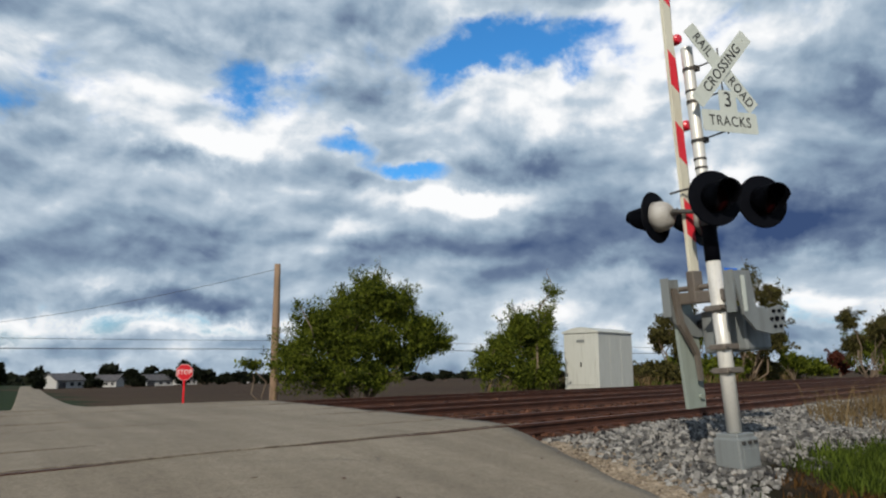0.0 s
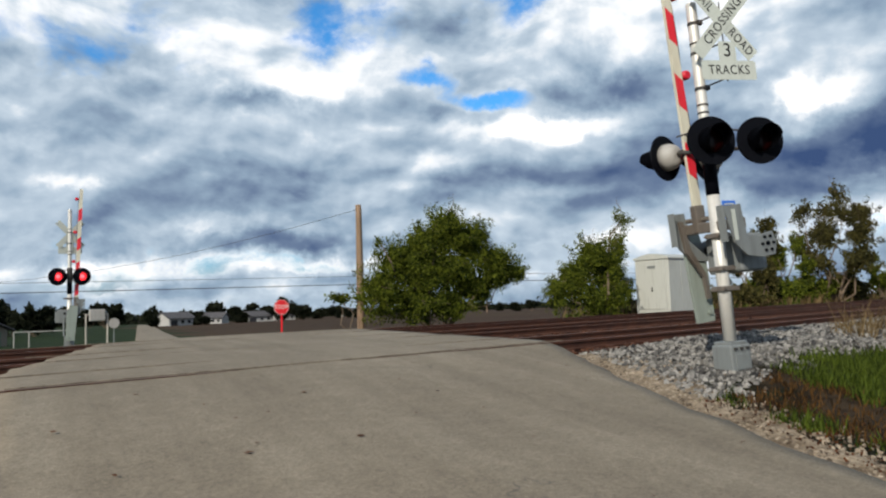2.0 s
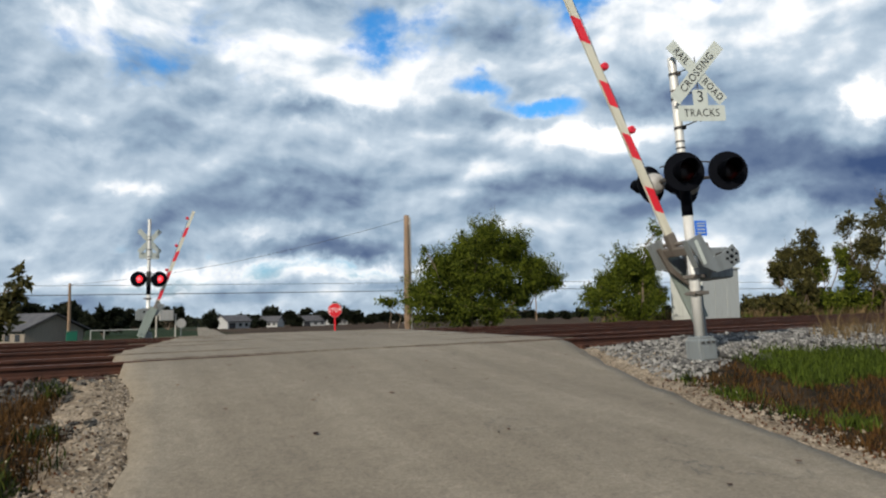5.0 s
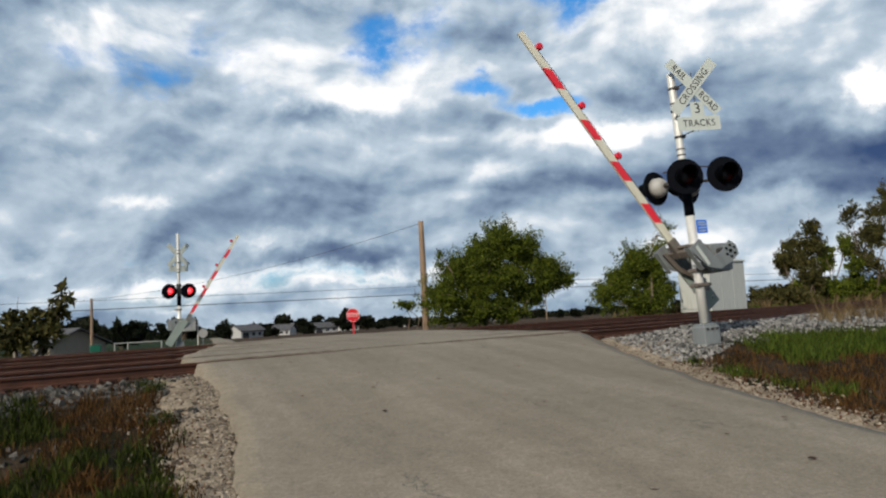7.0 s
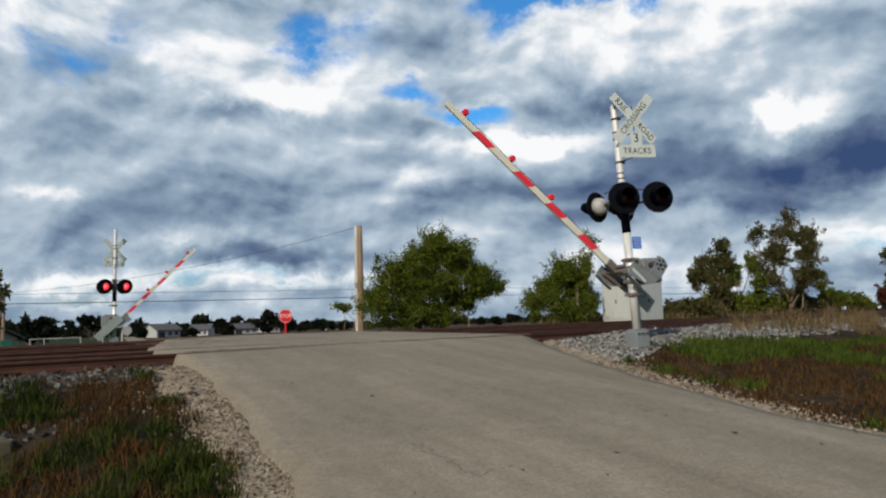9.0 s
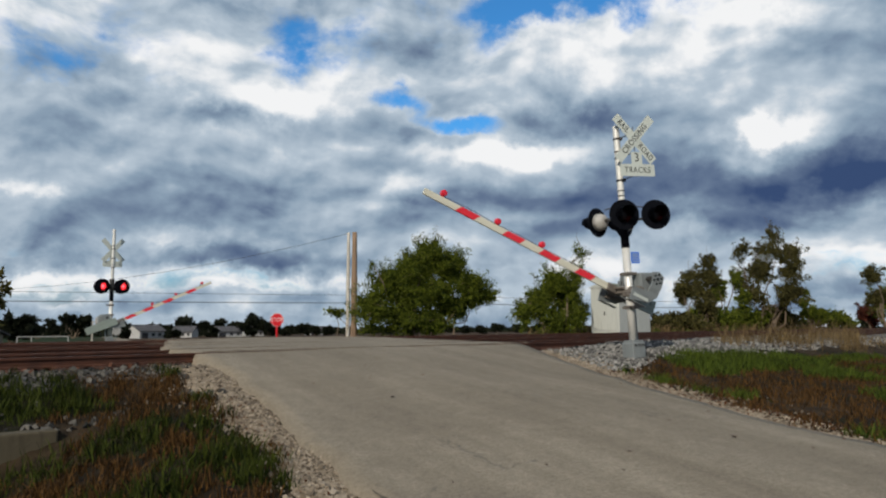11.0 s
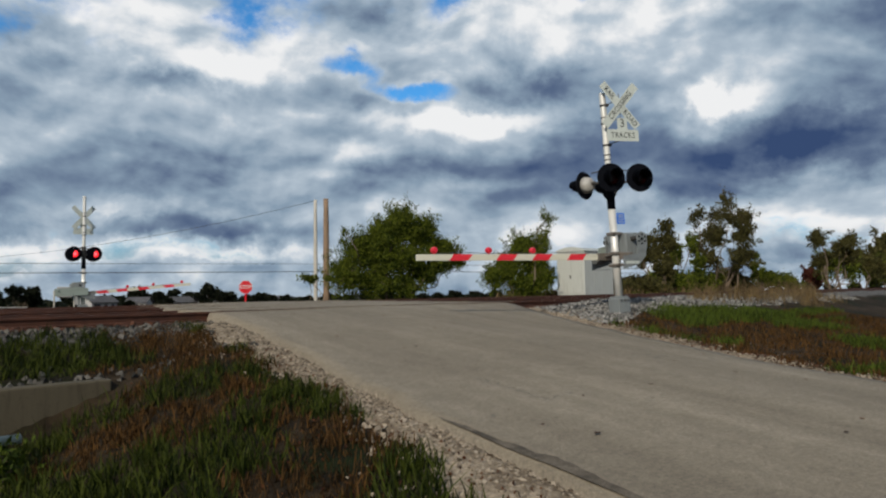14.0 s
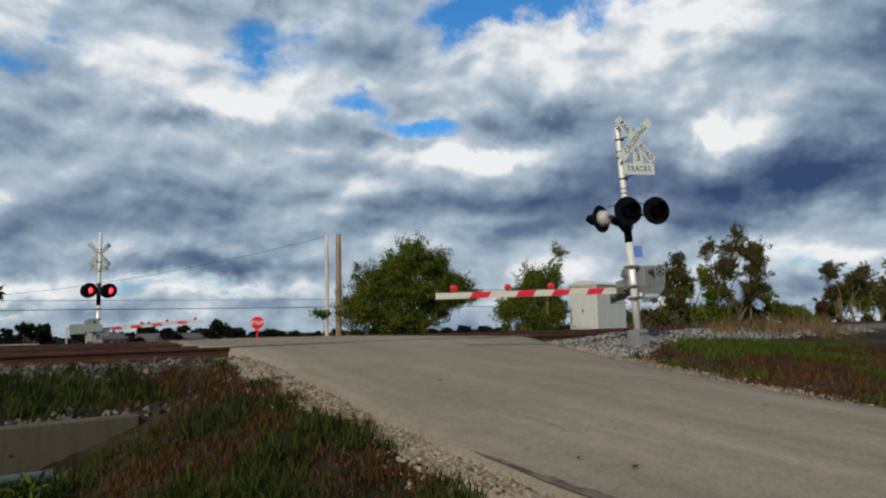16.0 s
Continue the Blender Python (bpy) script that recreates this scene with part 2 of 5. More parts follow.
RAILTOP = material("worn_rail_head", mottled((0.10, 0.042, 0.026), (0.15, 0.068, 0.042), 4.0, 60.0, 0.3), 0.55, 0.25, 0.0, 0.5)
TIE = material("creosoted_timber", weathered((0.045, 0.021, 0.013), (0.020, 0.011, 0.007)), 0.9, 0, 0.006, 0.2)
STONE = material("ballast_stone", per_piece((0.016, 0.015, 0.016), (0.26, 0.25, 0.23), 40.0, 0.5), 0.85, 0, 0.004, 0.3)
PEBBLE = material("limestone_chip", per_piece((0.05, 0.035, 0.023), (0.30, 0.25, 0.19), 40.0, 0.3), 0.9, 0, 0.004, 0.2)
ALU = material("dull_aluminium_paint", weathered((0.62, 0.61, 0.57), (0.26, 0.24, 0.22)), 0.40, 0.25, 0.001, 0.5)
GREY = material("grey_enamel", weathered((0.17, 0.185, 0.185), (0.085, 0.085, 0.08)), 0.45, 0.1, 0.001, 0.5)
PALEGREEN = material("faded_green_grey_paint", weathered((0.215, 0.25, 0.222), (0.14, 0.155, 0.138)), 0.55, 0, 0.001, 0.4)
BLACK = material("black_enamel", weathered((0.0025, 0.003, 0.005), (0.006, 0.006, 0.008)), 0.6, 0, 0.001, 0.05)
BEAM = material("worn_brown_grey_steel", weathered((0.15, 0.13, 0.11), (0.075, 0.05, 0.036)), 0.5, 0.3, 0.002, 0.5)
IRON = material("dark_cast_iron", weathered((0.05, 0.048, 0.046), (0.10, 0.07, 0.05)), 0.65, 0.4, 0.002, 0.4)
BACKGREY = material("pale_grey_housing", weathered((0.33, 0.32, 0.30), (0.18, 0.16, 0.13)), 0.6, 0, 0.001, 0.4)
SIGNWHITE = material("reflective_white_sheeting", weathered((0.43, 0.46, 0.42), (0.33, 0.35, 0.31)), 0.5, 0, 0.0, 0.4)
BOARDWHITE = material("cream_white_board", weathered((0.55, 0.53, 0.43), (0.36, 0.32, 0.25)), 0.5, 0, 0.0, 0.4)
BOARDRED = material("reflective_red_sheeting", weathered((0.62, 0.02, 0.035), (0.42, 0.02, 0.03)), 0.45, 0, 0.0, 0.4)
SIGNTEXT = material("bright_white_lettering", weathered((0.74, 0.74, 0.72), (0.6, 0.6, 0.58)), 0.45)
LETTER = material("black_lettering", mottled((0.012, 0.012, 0.013), (0.03, 0.03, 0.03), 30, 90, 0.2), 0.6)
SIGNRED = material("stop_sign_red", weathered((0.60, 0.012, 0.02), (0.46, 0.012, 0.02)), 0.45, 0, 0.0, 0.4)
BLUE = material("blue_notice_plate", weathered((0.01, 0.13, 0.60), (0.01, 0.09, 0.42)), 0.45)
REDLENS = material("dark_red_lens", mottled((0.007, 0.0006, 0.0006), (0.012, 0.0008, 0.0008), 30, 60, 0.2), 0.3, 0, 0, 0.2)
SHELTER = material("white_aluminium_panel", weathered((0.39, 0.40, 0.37), (0.29, 0.29, 0.26), 2.0), 0.5, 0.0, 0.001, 0.4)
CONCRETE = material("stained_concrete", weathered((0.075, 0.062, 0.040), (0.032, 0.026, 0.016), 2.0), 0.9, 0, 0.006, 0.2)
WOOD = material("weathered_pole_timber", weathered((0.22, 0.15, 0.10), (0.11, 0.075, 0.05)), 0.9, 0, 0.008, 0.2)
PALEWOOD = material("grey_bleached_timber", weathered((0.42, 0.39, 0.34), (0.26, 0.23, 0.19)), 0.9, 0, 0.006, 0.2)
BARK = material("grey_brown_bark", weathered((0.16, 0.12, 0.085), (0.08, 0.06, 0.045)), 0.95, 0, 0.01, 0.1)
WIRE = material("dark_cable", mottled((0.03, 0.03, 0.035), (0.05, 0.05, 0.055), 5, 30, 0.1), 0.7)
HOUSEWALL = material("white_siding", weathered((0.34, 0.34, 0.33), (0.22, 0.21, 0.20)), 0.8)
HOUSEROOF = material("grey_shingles", mottled((0.045, 0.045, 0.05), (0.085, 0.08, 0.082), 2.0, 12.0, 0.3), 0.9)
DARKGLASS = material("dark_window", mottled((0.02, 0.022, 0.025), (0.035, 0.035, 0.04), 2, 8, 0.1), 0.15, 0, 0, 0.6)


def glow(name, colour, strength):
    m = bpy.data.materials.new(name)
    m.use_nodes = True
    w = Nodes(m.node_tree)
    e = w.n("ShaderNodeEmission")
    e.inputs[0].default_value, e.inputs[1].default_value = (*colour, 1), strength
    out = w.n("ShaderNodeOutputMaterial")
    w.link(e.outputs[0], out.inputs[0])
    return m


LITRED = glow("lit_red_lens", (1.0, 0.03, 0.04), 1.6)
HOTRED = glow("lit_red_core", (1.0, 0.10, 0.12), 3.0)


def leaf_material(name, a, b):
    """Thin blades: part of the light passes through them."""
    m = bpy.data.materials.new(name)
    m.use_nodes = True
    w = Nodes(m.node_tree)
    p = w.n("ShaderNodeTexCoord").outputs["Object"]
    r = w.n("ShaderNodeNewGeometry").outputs["Random Per Island"]
    v = w.math("ADD", w.math("MULTIPLY", r, 0.6), w.math("MULTIPLY", w.noise(p, 0.8, 3.0, 0.6), 0.5))
    c = w.mix(w.step(v, 0.2, 0.85), a, b)
    d = w.n("ShaderNodeBsdfPrincipled")
    w.link(c, d.inputs["Base Color"])
    d.inputs["Roughness"].default_value = 0.7
    d.inputs["Specular IOR Level"].default_value = 0.12
    t = w.n("ShaderNodeBsdfTranslucent")
    w.link(c, t.inputs["Color"])
    k = w.n("ShaderNodeMixShader")
    k.inputs[0].default_value = 0.28
    w.link(d.outputs[0], k.inputs[1])
    w.link(t.outputs[0], k.inputs[2])
    out = w.n("ShaderNodeOutputMaterial")
    w.link(k.outputs[0], out.inputs[0])
    return m


SILT = material("dark_silt", mottled((0.045, 0.037, 0.028), (0.125, 0.103, 0.077), 6.0, 60.0, 0.7), 0.95, 0, 0.006, 0.2)
WATER = material("still_water", mottled((0.02, 0.024, 0.022), (0.03, 0.034, 0.03), 2, 9, 0.1), 0.06, 0, 0, 0.5)
SLOT = material("dark_flangeway", mottled((0.115, 0.088, 0.063), (0.22, 0.185, 0.14), 6, 30, 0.6), 0.9)
LEAF = leaf_material("green_leaf", (0.007, 0.016, 0.002), (0.125, 0.150, 0.014))
LEAFDRY = leaf_material("olive_leaf", (0.014, 0.016, 0.005), (0.100, 0.088, 0.026))
LEAFRED = leaf_material("dark_red_leaf", (0.03, 0.008, 0.006), (0.085, 0.025, 0.015))
DARKSTONE = material("dark_ballast_stone", per_piece((0.012, 0.012, 0.011), (0.12, 0.11, 0.095), 40.0, 0.4), 0.9, 0, 0.004, 0.2)
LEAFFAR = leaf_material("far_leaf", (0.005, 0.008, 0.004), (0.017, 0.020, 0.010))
BLADE = leaf_material("grass_blade", (0.003, 0.008, 0.001), (0.048, 0.060, 0.007))
FRESHBLADE = leaf_material("fresh_grass_blade", (0.008, 0.016, 0.002), (0.075, 0.105, 0.012))
TALLSTRAW = leaf_material("tall_straw", (0.05, 0.032, 0.014), (0.20, 0.14, 0.065))
STRAW = leaf_material("dry_grass", (0.010, 0.006, 0.002), (0.105, 0.052, 0.015))
DRYLEAF = leaf_material("fallen_leaf", (0.03, 0.010, 0.005), (0.105, 0.042, 0.018))

# ---- geometry helpers ----
YAW = 12.7                                   # the tracks run this many degrees left of +x
UX, UY = math.cos(radians(YAW)), math.sin(radians(YAW))


def along(u, s, z=0.0):
    """Place in the tracks' frame: u along them, s across them."""
    return Vector((u * UX - s * UY, u * UY + s * UX, z))


def us(x, y):
    return x * UX + y * UY, -x * UY + y * UX


def curve(rows, v):
    """Straight pieces through rows of (v, value)."""
    return float(np.interp(v, [r[0] for r in rows], [r[1] for r in rows]))


def mesh_from(name, bm, mat, smooth=False):
    me = bpy.data.meshes.new(name)
    bm.to_mesh(me)
    bm.free()
    for m in (mat if isinstance(mat, (list, tuple)) else [mat]):
        me.materials.append(m)
    if smooth:
        for p in me.polygons:
            p.use_smooth = True
    return me


def part(name, bm, mat, parent=None, label="", m=None, smooth=False):
    ob = new(name, mesh_from(name, bm, mat, smooth))
    if parent is not None:
        ob.parent = parent
    if m is not None:
        ob.matrix_basis = m
    return tagged(ob, label)


def thing(name, m, label, category, group="", kind=""):
    ob = new(name)
    ob.matrix_basis = m
    return tagged(ob, label, category, group, kind)


def box(bm, cx, cy, cz, sx, sy, sz, m=None, bevel=0.0):
    r = bmesh.ops.create_cube(bm, size=1.0, matrix=(m or Matrix()) @ Matrix.Translation((cx, cy, cz)) @ Matrix.Diagonal((sx, sy, sz, 1)))
    if bevel:
        es = list({e for v in r["verts"] for e in v.link_edges})
        bmesh.ops.bevel(bm, geom=es, offset=bevel, segments=2, affect="EDGES", profile=0.5)
    return bm


def rod(bm, a, b, r0, r1=None, n=12, caps=True):
    a, b = Vector(a), Vector(b)
    d = b - a
    m = Matrix.Translation((a + b) / 2) @ d.to_track_quat("Z", "Y").to_matrix().to_4x4()
    bmesh.ops.create_cone(bm, cap_ends=caps, segments=n, radius1=r0, radius2=r0 if r1 is None else r1, depth=d.length, matrix=m)
    return bm


def prism(bm, outline, y0, y1, m=None):
    """An outline in the x-z plane, given thickness along y."""
    m = m or Matrix()
    a = [bm.verts.new(m @ Vector((x, y0, z))) for x, z in outline]
    b = [bm.verts.new(m @ Vector((x, y1, z))) for x, z in outline]
    bm.faces.new(a)
    bm.faces.new(b[::-1])
    for i in range(len(a)):
        j = (i + 1) % len(a)
        bm.faces.new((a[j], a[i], b[i], b[j]))
    bmesh.ops.recalc_face_normals(bm, faces=bm.faces)
    return bm


def spin(bm, profile, m=None, n=24):
    """A body of revolution about z from rows of (radius, height)."""
    m = m or Matrix()
    rings = [[bm.verts.new(m @ Vector((r * math.cos(2 * math.pi * i / n), r * math.sin(2 * math.pi * i / n), z))) for i in range(n)] for r, z in profile]
    for p, q in zip(rings, rings[1:]):
        for i in range(n):
            j = (i + 1) % n
            bm.faces.new((p[i], p[j], q[j], q[i]))
    for ring, flip in ((rings[0], True), (rings[-1], False)):
        bm.faces.new(ring[::-1] if flip else ring)
    return bm


def text_mesh(name, words, size, mat, parent, m, width=1.0):
    """Lettering as a thin mesh in its own x-y plane, centred."""
    cu = bpy.data.curves.new(name, "FONT")
    cu.body, cu.size, cu.align_x, cu.align_y, cu.extrude, cu.offset = words, size, "CENTER", "CENTER", 0.0015, size * 0.004
    cu.space_character = 1.12
    tmp = new(name, cu)
    me = bpy.data.meshes.new_from_object(tmp.evaluated_get(bpy.context.evaluated_depsgraph_get()))
    bpy.data.objects.remove(tmp)
    me.materials.clear()
    me.materials.append(mat)
    ob = new(name, me)
    ob.parent = parent
    ob.matrix_basis = m @ Matrix.Diagonal((width, 1, 1, 1))
    return ob


# ---- ground ----
ROAD_Z = [(-60, -0.75), (-12, -0.70), (-7, -0.60), (-5, -0.52), (-2, -0.27), (0, -0.10), (2, 0.07), (4, 0.24), (5.2, 0.34), (6.2, 0.42), (16, 0.42), (18, 0.33), (24, 0.02), (35, -0.62), (60, -1.20), (100, -1.75), (160, -2.25), (300, -4.4), (450, -6.6), (4000, -58)]
LEFT = [(-60, -14.0), (-12, -5.2), (-7, -3.1), (-4.6, -1.65), (-3.2, -1.15), (-2, -1.11), (-1, -1.08), (0.5, -0.98), (2, -0.86), (4, -0.84), (6, -0.98), (8, -1.15), (15, 0.0), (22, 1.0), (35, 2.0), (51, 3.05), (300, 19.2)]
LEFT_W = [(-9, 0.9), (-2.6, 0.85), (-1.9, 0.65), (-0.8, 0.45), (0.3, 0.38), (1.8, 0.6), (3.4, 0.72), (6, 0.5), (8, 0.5)]      # its pale shoulder
RIGHT = [(-60, 9.0), (-12, 4.8), (-6, 4.2), (-3, 4.15), (-0.8, 4.1), (0.1, 4.24), (1.5, 4.50), (3, 4.88), (4.2, 5.3), (6, 5.95), (8.4, 6.9), (11, 6.9), (17, 7.0), (22, 6.8), (30, 6.2), (51, 6.3), (300, 22.6)]


def road_z(x, y):
    """The crown of the road, which falls off a little to the ditch side before the tracks."""
    s = us(x, y)[1]
    return curve(ROAD_Z, s) - 0.05 * min(max(2.0 - x, 0.0), 4.0) * curve([(-14, 0.0), (-5, 0.6), (-2, 1.0), (2, 1.0), (5, 0.0)], s)


def ground_z(x, y):
    u, s = us(x, y)
    z = road_z(x, y)
    l, r = curve(LEFT, y), curve(RIGHT, y)
    off = max(l - x, x - r, 0.0)
    if 5.0 < s < 17.2:
        z = min(z, curve([(4.4, 0.20), (5.4, 0.27), (16, 0.27), (17.2, 0.20)], s))
    elif s <= 5.0:
        # verges: a ditch beside the road before the tracks
        t = min(off / 2.6, 1.0)
        t = t * t * (3 - 2 * t)
        if x < l:
            deep = curve([(-14, 0.02), (-8, 0.06), (-4, 0.22), (-1.0, 0.60), (1.0, 0.95), (3.0, 1.10), (3.12, 0.28), (4.2, 0.24), (5.0, 0.10)], s)
            if s < 3.03:
                t = min(max(off - curve([(-3, 0.45), (1.0, 1.15), (3.0, 1.40)], s), 0.0) / 2.4, 1.0)
            z -= t * deep
        else:
            z -= t * curve([(-14, 0.05), (0, 0.02), (2.5, 0.0), (5, -0.02)], s)
            z += t * curve([(-6, 0.0), (0, 0.03), (1.6, 0.14), (2.4, 0.29), (4.0, 0.24), (5, 0.04)], s)
    z -= 0.07 - 0.035 * min(off / 0.3, 1.0)
    if off > 0 and abs(s) < 40:
        z += 0.05 * (noise.noise(Vector((x * 0.9, y * 0.9, 0))) + 0.5 * noise.noise(Vector((x * 2.7, y * 2.7, 4)))) * min(off, 1.0) * (0.35 if 5 < s < 17 else 1.0)
    if y > 40 and off > 0:
        z += 0.1 * noise.noise(Vector((x * 0.02, y * 0.02, 7)))
    return z


def spaced(stops):
    out = []
    for (a, b, step) in stops:
        n = max(1, round((b - a) / step))
        out += [a + (b - a) * i / n for i in range(n)]
    return out + [stops[-1][1]]


def build_ground():
    us_ = spaced([(-3000, -300, 450), (-300, -60, 40), (-60, -14, 4), (-14, 14, 0.2), (14, 40, 1.3), (40, 300, 20), (300, 3200, 480)])
    ss = spaced([(-400, -60, 85), (-60, -14, 5), (-14, 6, 0.22), (6, 18, 0.6), (18, 60, 2), (60, 300, 20), (300, 3600, 550)])
    verts, faces, mats = [], [], []
    for s in ss:
        for u in us_:
            p = along(u, s)
            verts.append((p.x, p.y, ground_z(p.x, p.y)))
    n = len(us_)
    for i in range(len(ss) - 1):
        for j in range(n - 1):
            a = i * n + j
            faces.append((a, a + 1, a + n + 1, a + n))
            u, s = (us_[j] + us_[j + 1]) / 2, (ss[i] + ss[i + 1]) / 2
            p = along(u, s)
            r = curve(RIGHT, p.y)
            k = 0
            if s > 18.5:
                k = 1 if (p.x > 6 + 0.065 * (p.y - 51) + 1 and s > 22) else 2
                if p.x > r + 1.0 and s < 22:
                    k = 0
            mats.append(k)
    me = bpy.data.meshes.new("ground")
    me.from_pydata(verts, [], faces)
    for m in (VERGE, FIELD, LAWN):
        me.materials.append(m)
    me.polygons.foreach_set("material_index", mats)
    me.polygons.foreach_set("use_smooth", [True] * len(mats))
    tagged(new("ground", me), "open farmland with grass verges, gravel and tilled soil", "ground", "", "structure")


def build_road():
    ys = spaced([(-60, -12, 4), (-12, 18, 0.25), (18, 60, 2), (60, 300, 12)])
    across = 26
    bm = bmesh.new()
    rows = []
    for y in ys:
        l, r = curve(LEFT, y), curve(RIGHT, y)
        if y < 20:
            l += 0.10 * noise.noise(Vector((3.1, y * 1.4, 0))) + 0.05 * noise.noise(Vector((8.1, y * 5, 0)))
            r += 0.10 * noise.noise(Vector((5.1, y * 1.4, 9))) + 0.05 * noise.noise(Vector((7.1, y * 5, 9)))
        row = []
        for i in range(across + 1):
            x = l + (r - l) * i / across
            z = road_z(x, y) + 0.02 * (1 - (2 * i / across - 1) ** 2)
            row.append(bm.verts.new((x, y, z + 0.012 * noise.noise(Vector((x * 0.7, y * 0.7, 1))))))
        low = [bm.verts.new((row[0].co.x - 0.06, y, row[0].co.z - 0.16)), bm.verts.new((row[-1].co.x + 0.06, y, row[-1].co.z - 0.16))]
        rows.append([low[0]] + row + [low[1]])
    for a, b in zip(rows, rows[1:]):
        for i in range(len(a) - 1):
            bm.faces.new((a[i], a[i + 1], b[i + 1], b[i]))
    part("road", bm, ASPHALT, None, smooth=True)
    tagged(bpy.data.objects["road"], "worn pale asphalt country road humped over the rails", "road", "", "structure")


TRACKS = (6.75, 10.7, 14.65)
GAUGE = 1.50


def rail_profile(bm, u0, u1, s, base=0.27):
    """One rail: foot, web and head."""
    outline = [(-0.07, 0), (0.07, 0), (0.07, 0.02), (0.012, 0.035), (0.012, 0.105), (0.036, 0.115), (0.036, 0.15), (-0.036, 0.15), (-0.036, 0.115), (-0.012, 0.105), (-0.012, 0.035), (-0.07, 0.02)]
    a = [bm.verts.new(along(u0, s + x, base + z)) for x, z in outline]
    b = [bm.verts.new(along(u1, s + x, base + z)) for x, z in outline]
    for i in range(len(a)):
        j = (i + 1) % len(a)
        f = bm.faces.new((a[i], a[j], b[j], b[i]))
        f.material_index = 1 if i == 6 else 0
    bm.faces.new(a[::-1])
    bm.faces.new(b)
    return bm


def build_tracks():
    tie_bm = box(bmesh.new(), 0, 0, 0, 0.22, 2.55, 0.16, None, 0.012)
    tie_me = mesh_from("tie", tie_bm, TIE)
    plate_me = mesh_from("tie_plate", box(bmesh.new(), 0, 0, 0, 0.19, 0.32, 0.016), RAIL)
    for k, s in enumerate(TRACKS):
        t = thing("railway_track", Matrix.Translation((0, 0, 0)), "rusty rails on dark timber ties in ballast", "track", "parallel tracks", "structure")
        for side in (-1, 1):
            part("rail", rail_profile(bmesh.new(), -260, 420, s + side * GAUGE / 2), [RAIL, RAILTOP], t)
        # ties near the crossing; those under the road are covered
        u = -17.0
        while u < 34:
            p = along(u, s)
            l, r = curve(LEFT, p.y), curve(RIGHT, p.y)
            if not (l - 0.3 < p.x < r + 0.3):
                o = new("tie", tie_me)
                o.parent = t
                o.matrix_basis = Matrix.Translation(along(u, s + random.uniform(-0.04, 0.04), 0.192)) @ pose(0, 0, 0, 0, 0, YAW + random.uniform(-1.2, 1.2))
                for side in (-1, 1):
                    o2 = new("tie_plate", plate_me)
                    o2.parent = o
                    o2.matrix_basis = Matrix.Translation((0, side * GAUGE / 2, 0.086))
            u += 0.53 if k == 0 else 0.56
        far = bmesh.new()
        for a, b in ((34, 150), (-120, -17)):
            u = a
            while u < b:
                box(far, 0, 0, 0, 0.22, 2.55, 0.16, Matrix.Translation(along(u, s, 0.192)) @ pose(0, 0, 0, 0, 0, YAW))
                u += 0.56
        tagged(part("far_ties", far, TIE, t), "", "", "", "stuff")
    # flangeway gaps where the rails cross the road
    for s in TRACKS:
        for side in (-1, 1):
            bm = bmesh.new()
            u_a = us(curve(LEFT, along(-1, s).y), along(-1, s).y)[0]
            u_b = us(curve(RIGHT, along(7, s).y), along(7, s).y)[0]
            box(bm, (u_a + u_b) / 2, s + side * GAUGE / 2, 0.4335, u_b - u_a - 0.1, 0.034, 0.012, pose(0, 0, 0, 0, 0, YAW))
            tagged(part("crossing_rail_strip", bm, SLOT), "rusty rail head set flush in the road", "rail strip", "rail strips in the road", "structure")


def shoulder(side, y0, y1, width, label):
    """A ragged strip of pale limestone along the road's edge."""
    bm = bmesh.new()
    rows = []
    for y in spaced([(y0, y1, 0.12)]):
        e = curve(LEFT if side < 0 else RIGHT, y)
        w = max(0.12, curve(width, y) * (1 + 0.55 * noise.noise(Vector((y * 0.9, side * 3.0, 0))) + 0.35 * noise.noise(Vector((y * 3.3, side * 5.0, 2)))))
        row = []
        for i in range(9):
            x = e + side * (-0.04 + (w + 0.04) * i / 8)
            lift = 0.016 if i < 8 else -0.03
            row.append(bm.verts.new((x, y, ground_z(x, y) + lift + 0.012 * noise.noise(Vector((x * 7, y * 7, 3))) - (0.05 if i == 0 else 0))))
        rows.append(row if side > 0 else row[::-1])
    for a, b in zip(rows, rows[1:]):
        for i in range(8):
            bm.faces.new((a[i], a[i + 1], b[i + 1], b[i]))
    tagged(part("gravel_shoulder", bm, SHOULDER, None, "", None, True), label, "shoulder", "", "structure")


def edge_dirt():
    """Dark silt that has gathered along the ditch-side edge of the asphalt."""
    bm = bmesh.new()
    rows = []
    for y in spaced([(-9.0, -1.2, 0.08)]):
        e = curve(LEFT, y) + 0.04 + 0.05 * noise.noise(Vector((y * 1.3, 4.0, 0)))
        w = max(0.03, 0.12 + 0.12 * noise.noise(Vector((y * 1.1, 2.0, 1))) + 0.05 * noise.noise(Vector((y * 5.0, 2.0, 1)))) * min(1.0, (-1.2 - y) * 0.7 + 0.1)
        rows.append([bm.verts.new((x, y, road_z(x, y) + 0.02 * (1 - (2 * (x - curve(LEFT, y)) / (curve(RIGHT, y) - curve(LEFT, y)) - 1) ** 2) + 0.016 + 0.012 * noise.noise(Vector((x * 0.7, y * 0.7, 1))))) for x in (e, e + w * 0.5, e + w)])
    for a, b in zip(rows, rows[1:]):
        for i in range(2):
            bm.faces.new((a[i], a[i + 1], b[i + 1], b[i]))
    tagged(part("edge_silt", bm, SILT, None, "", None, True), "dark silt along the asphalt edge", "silt", "", "structure")


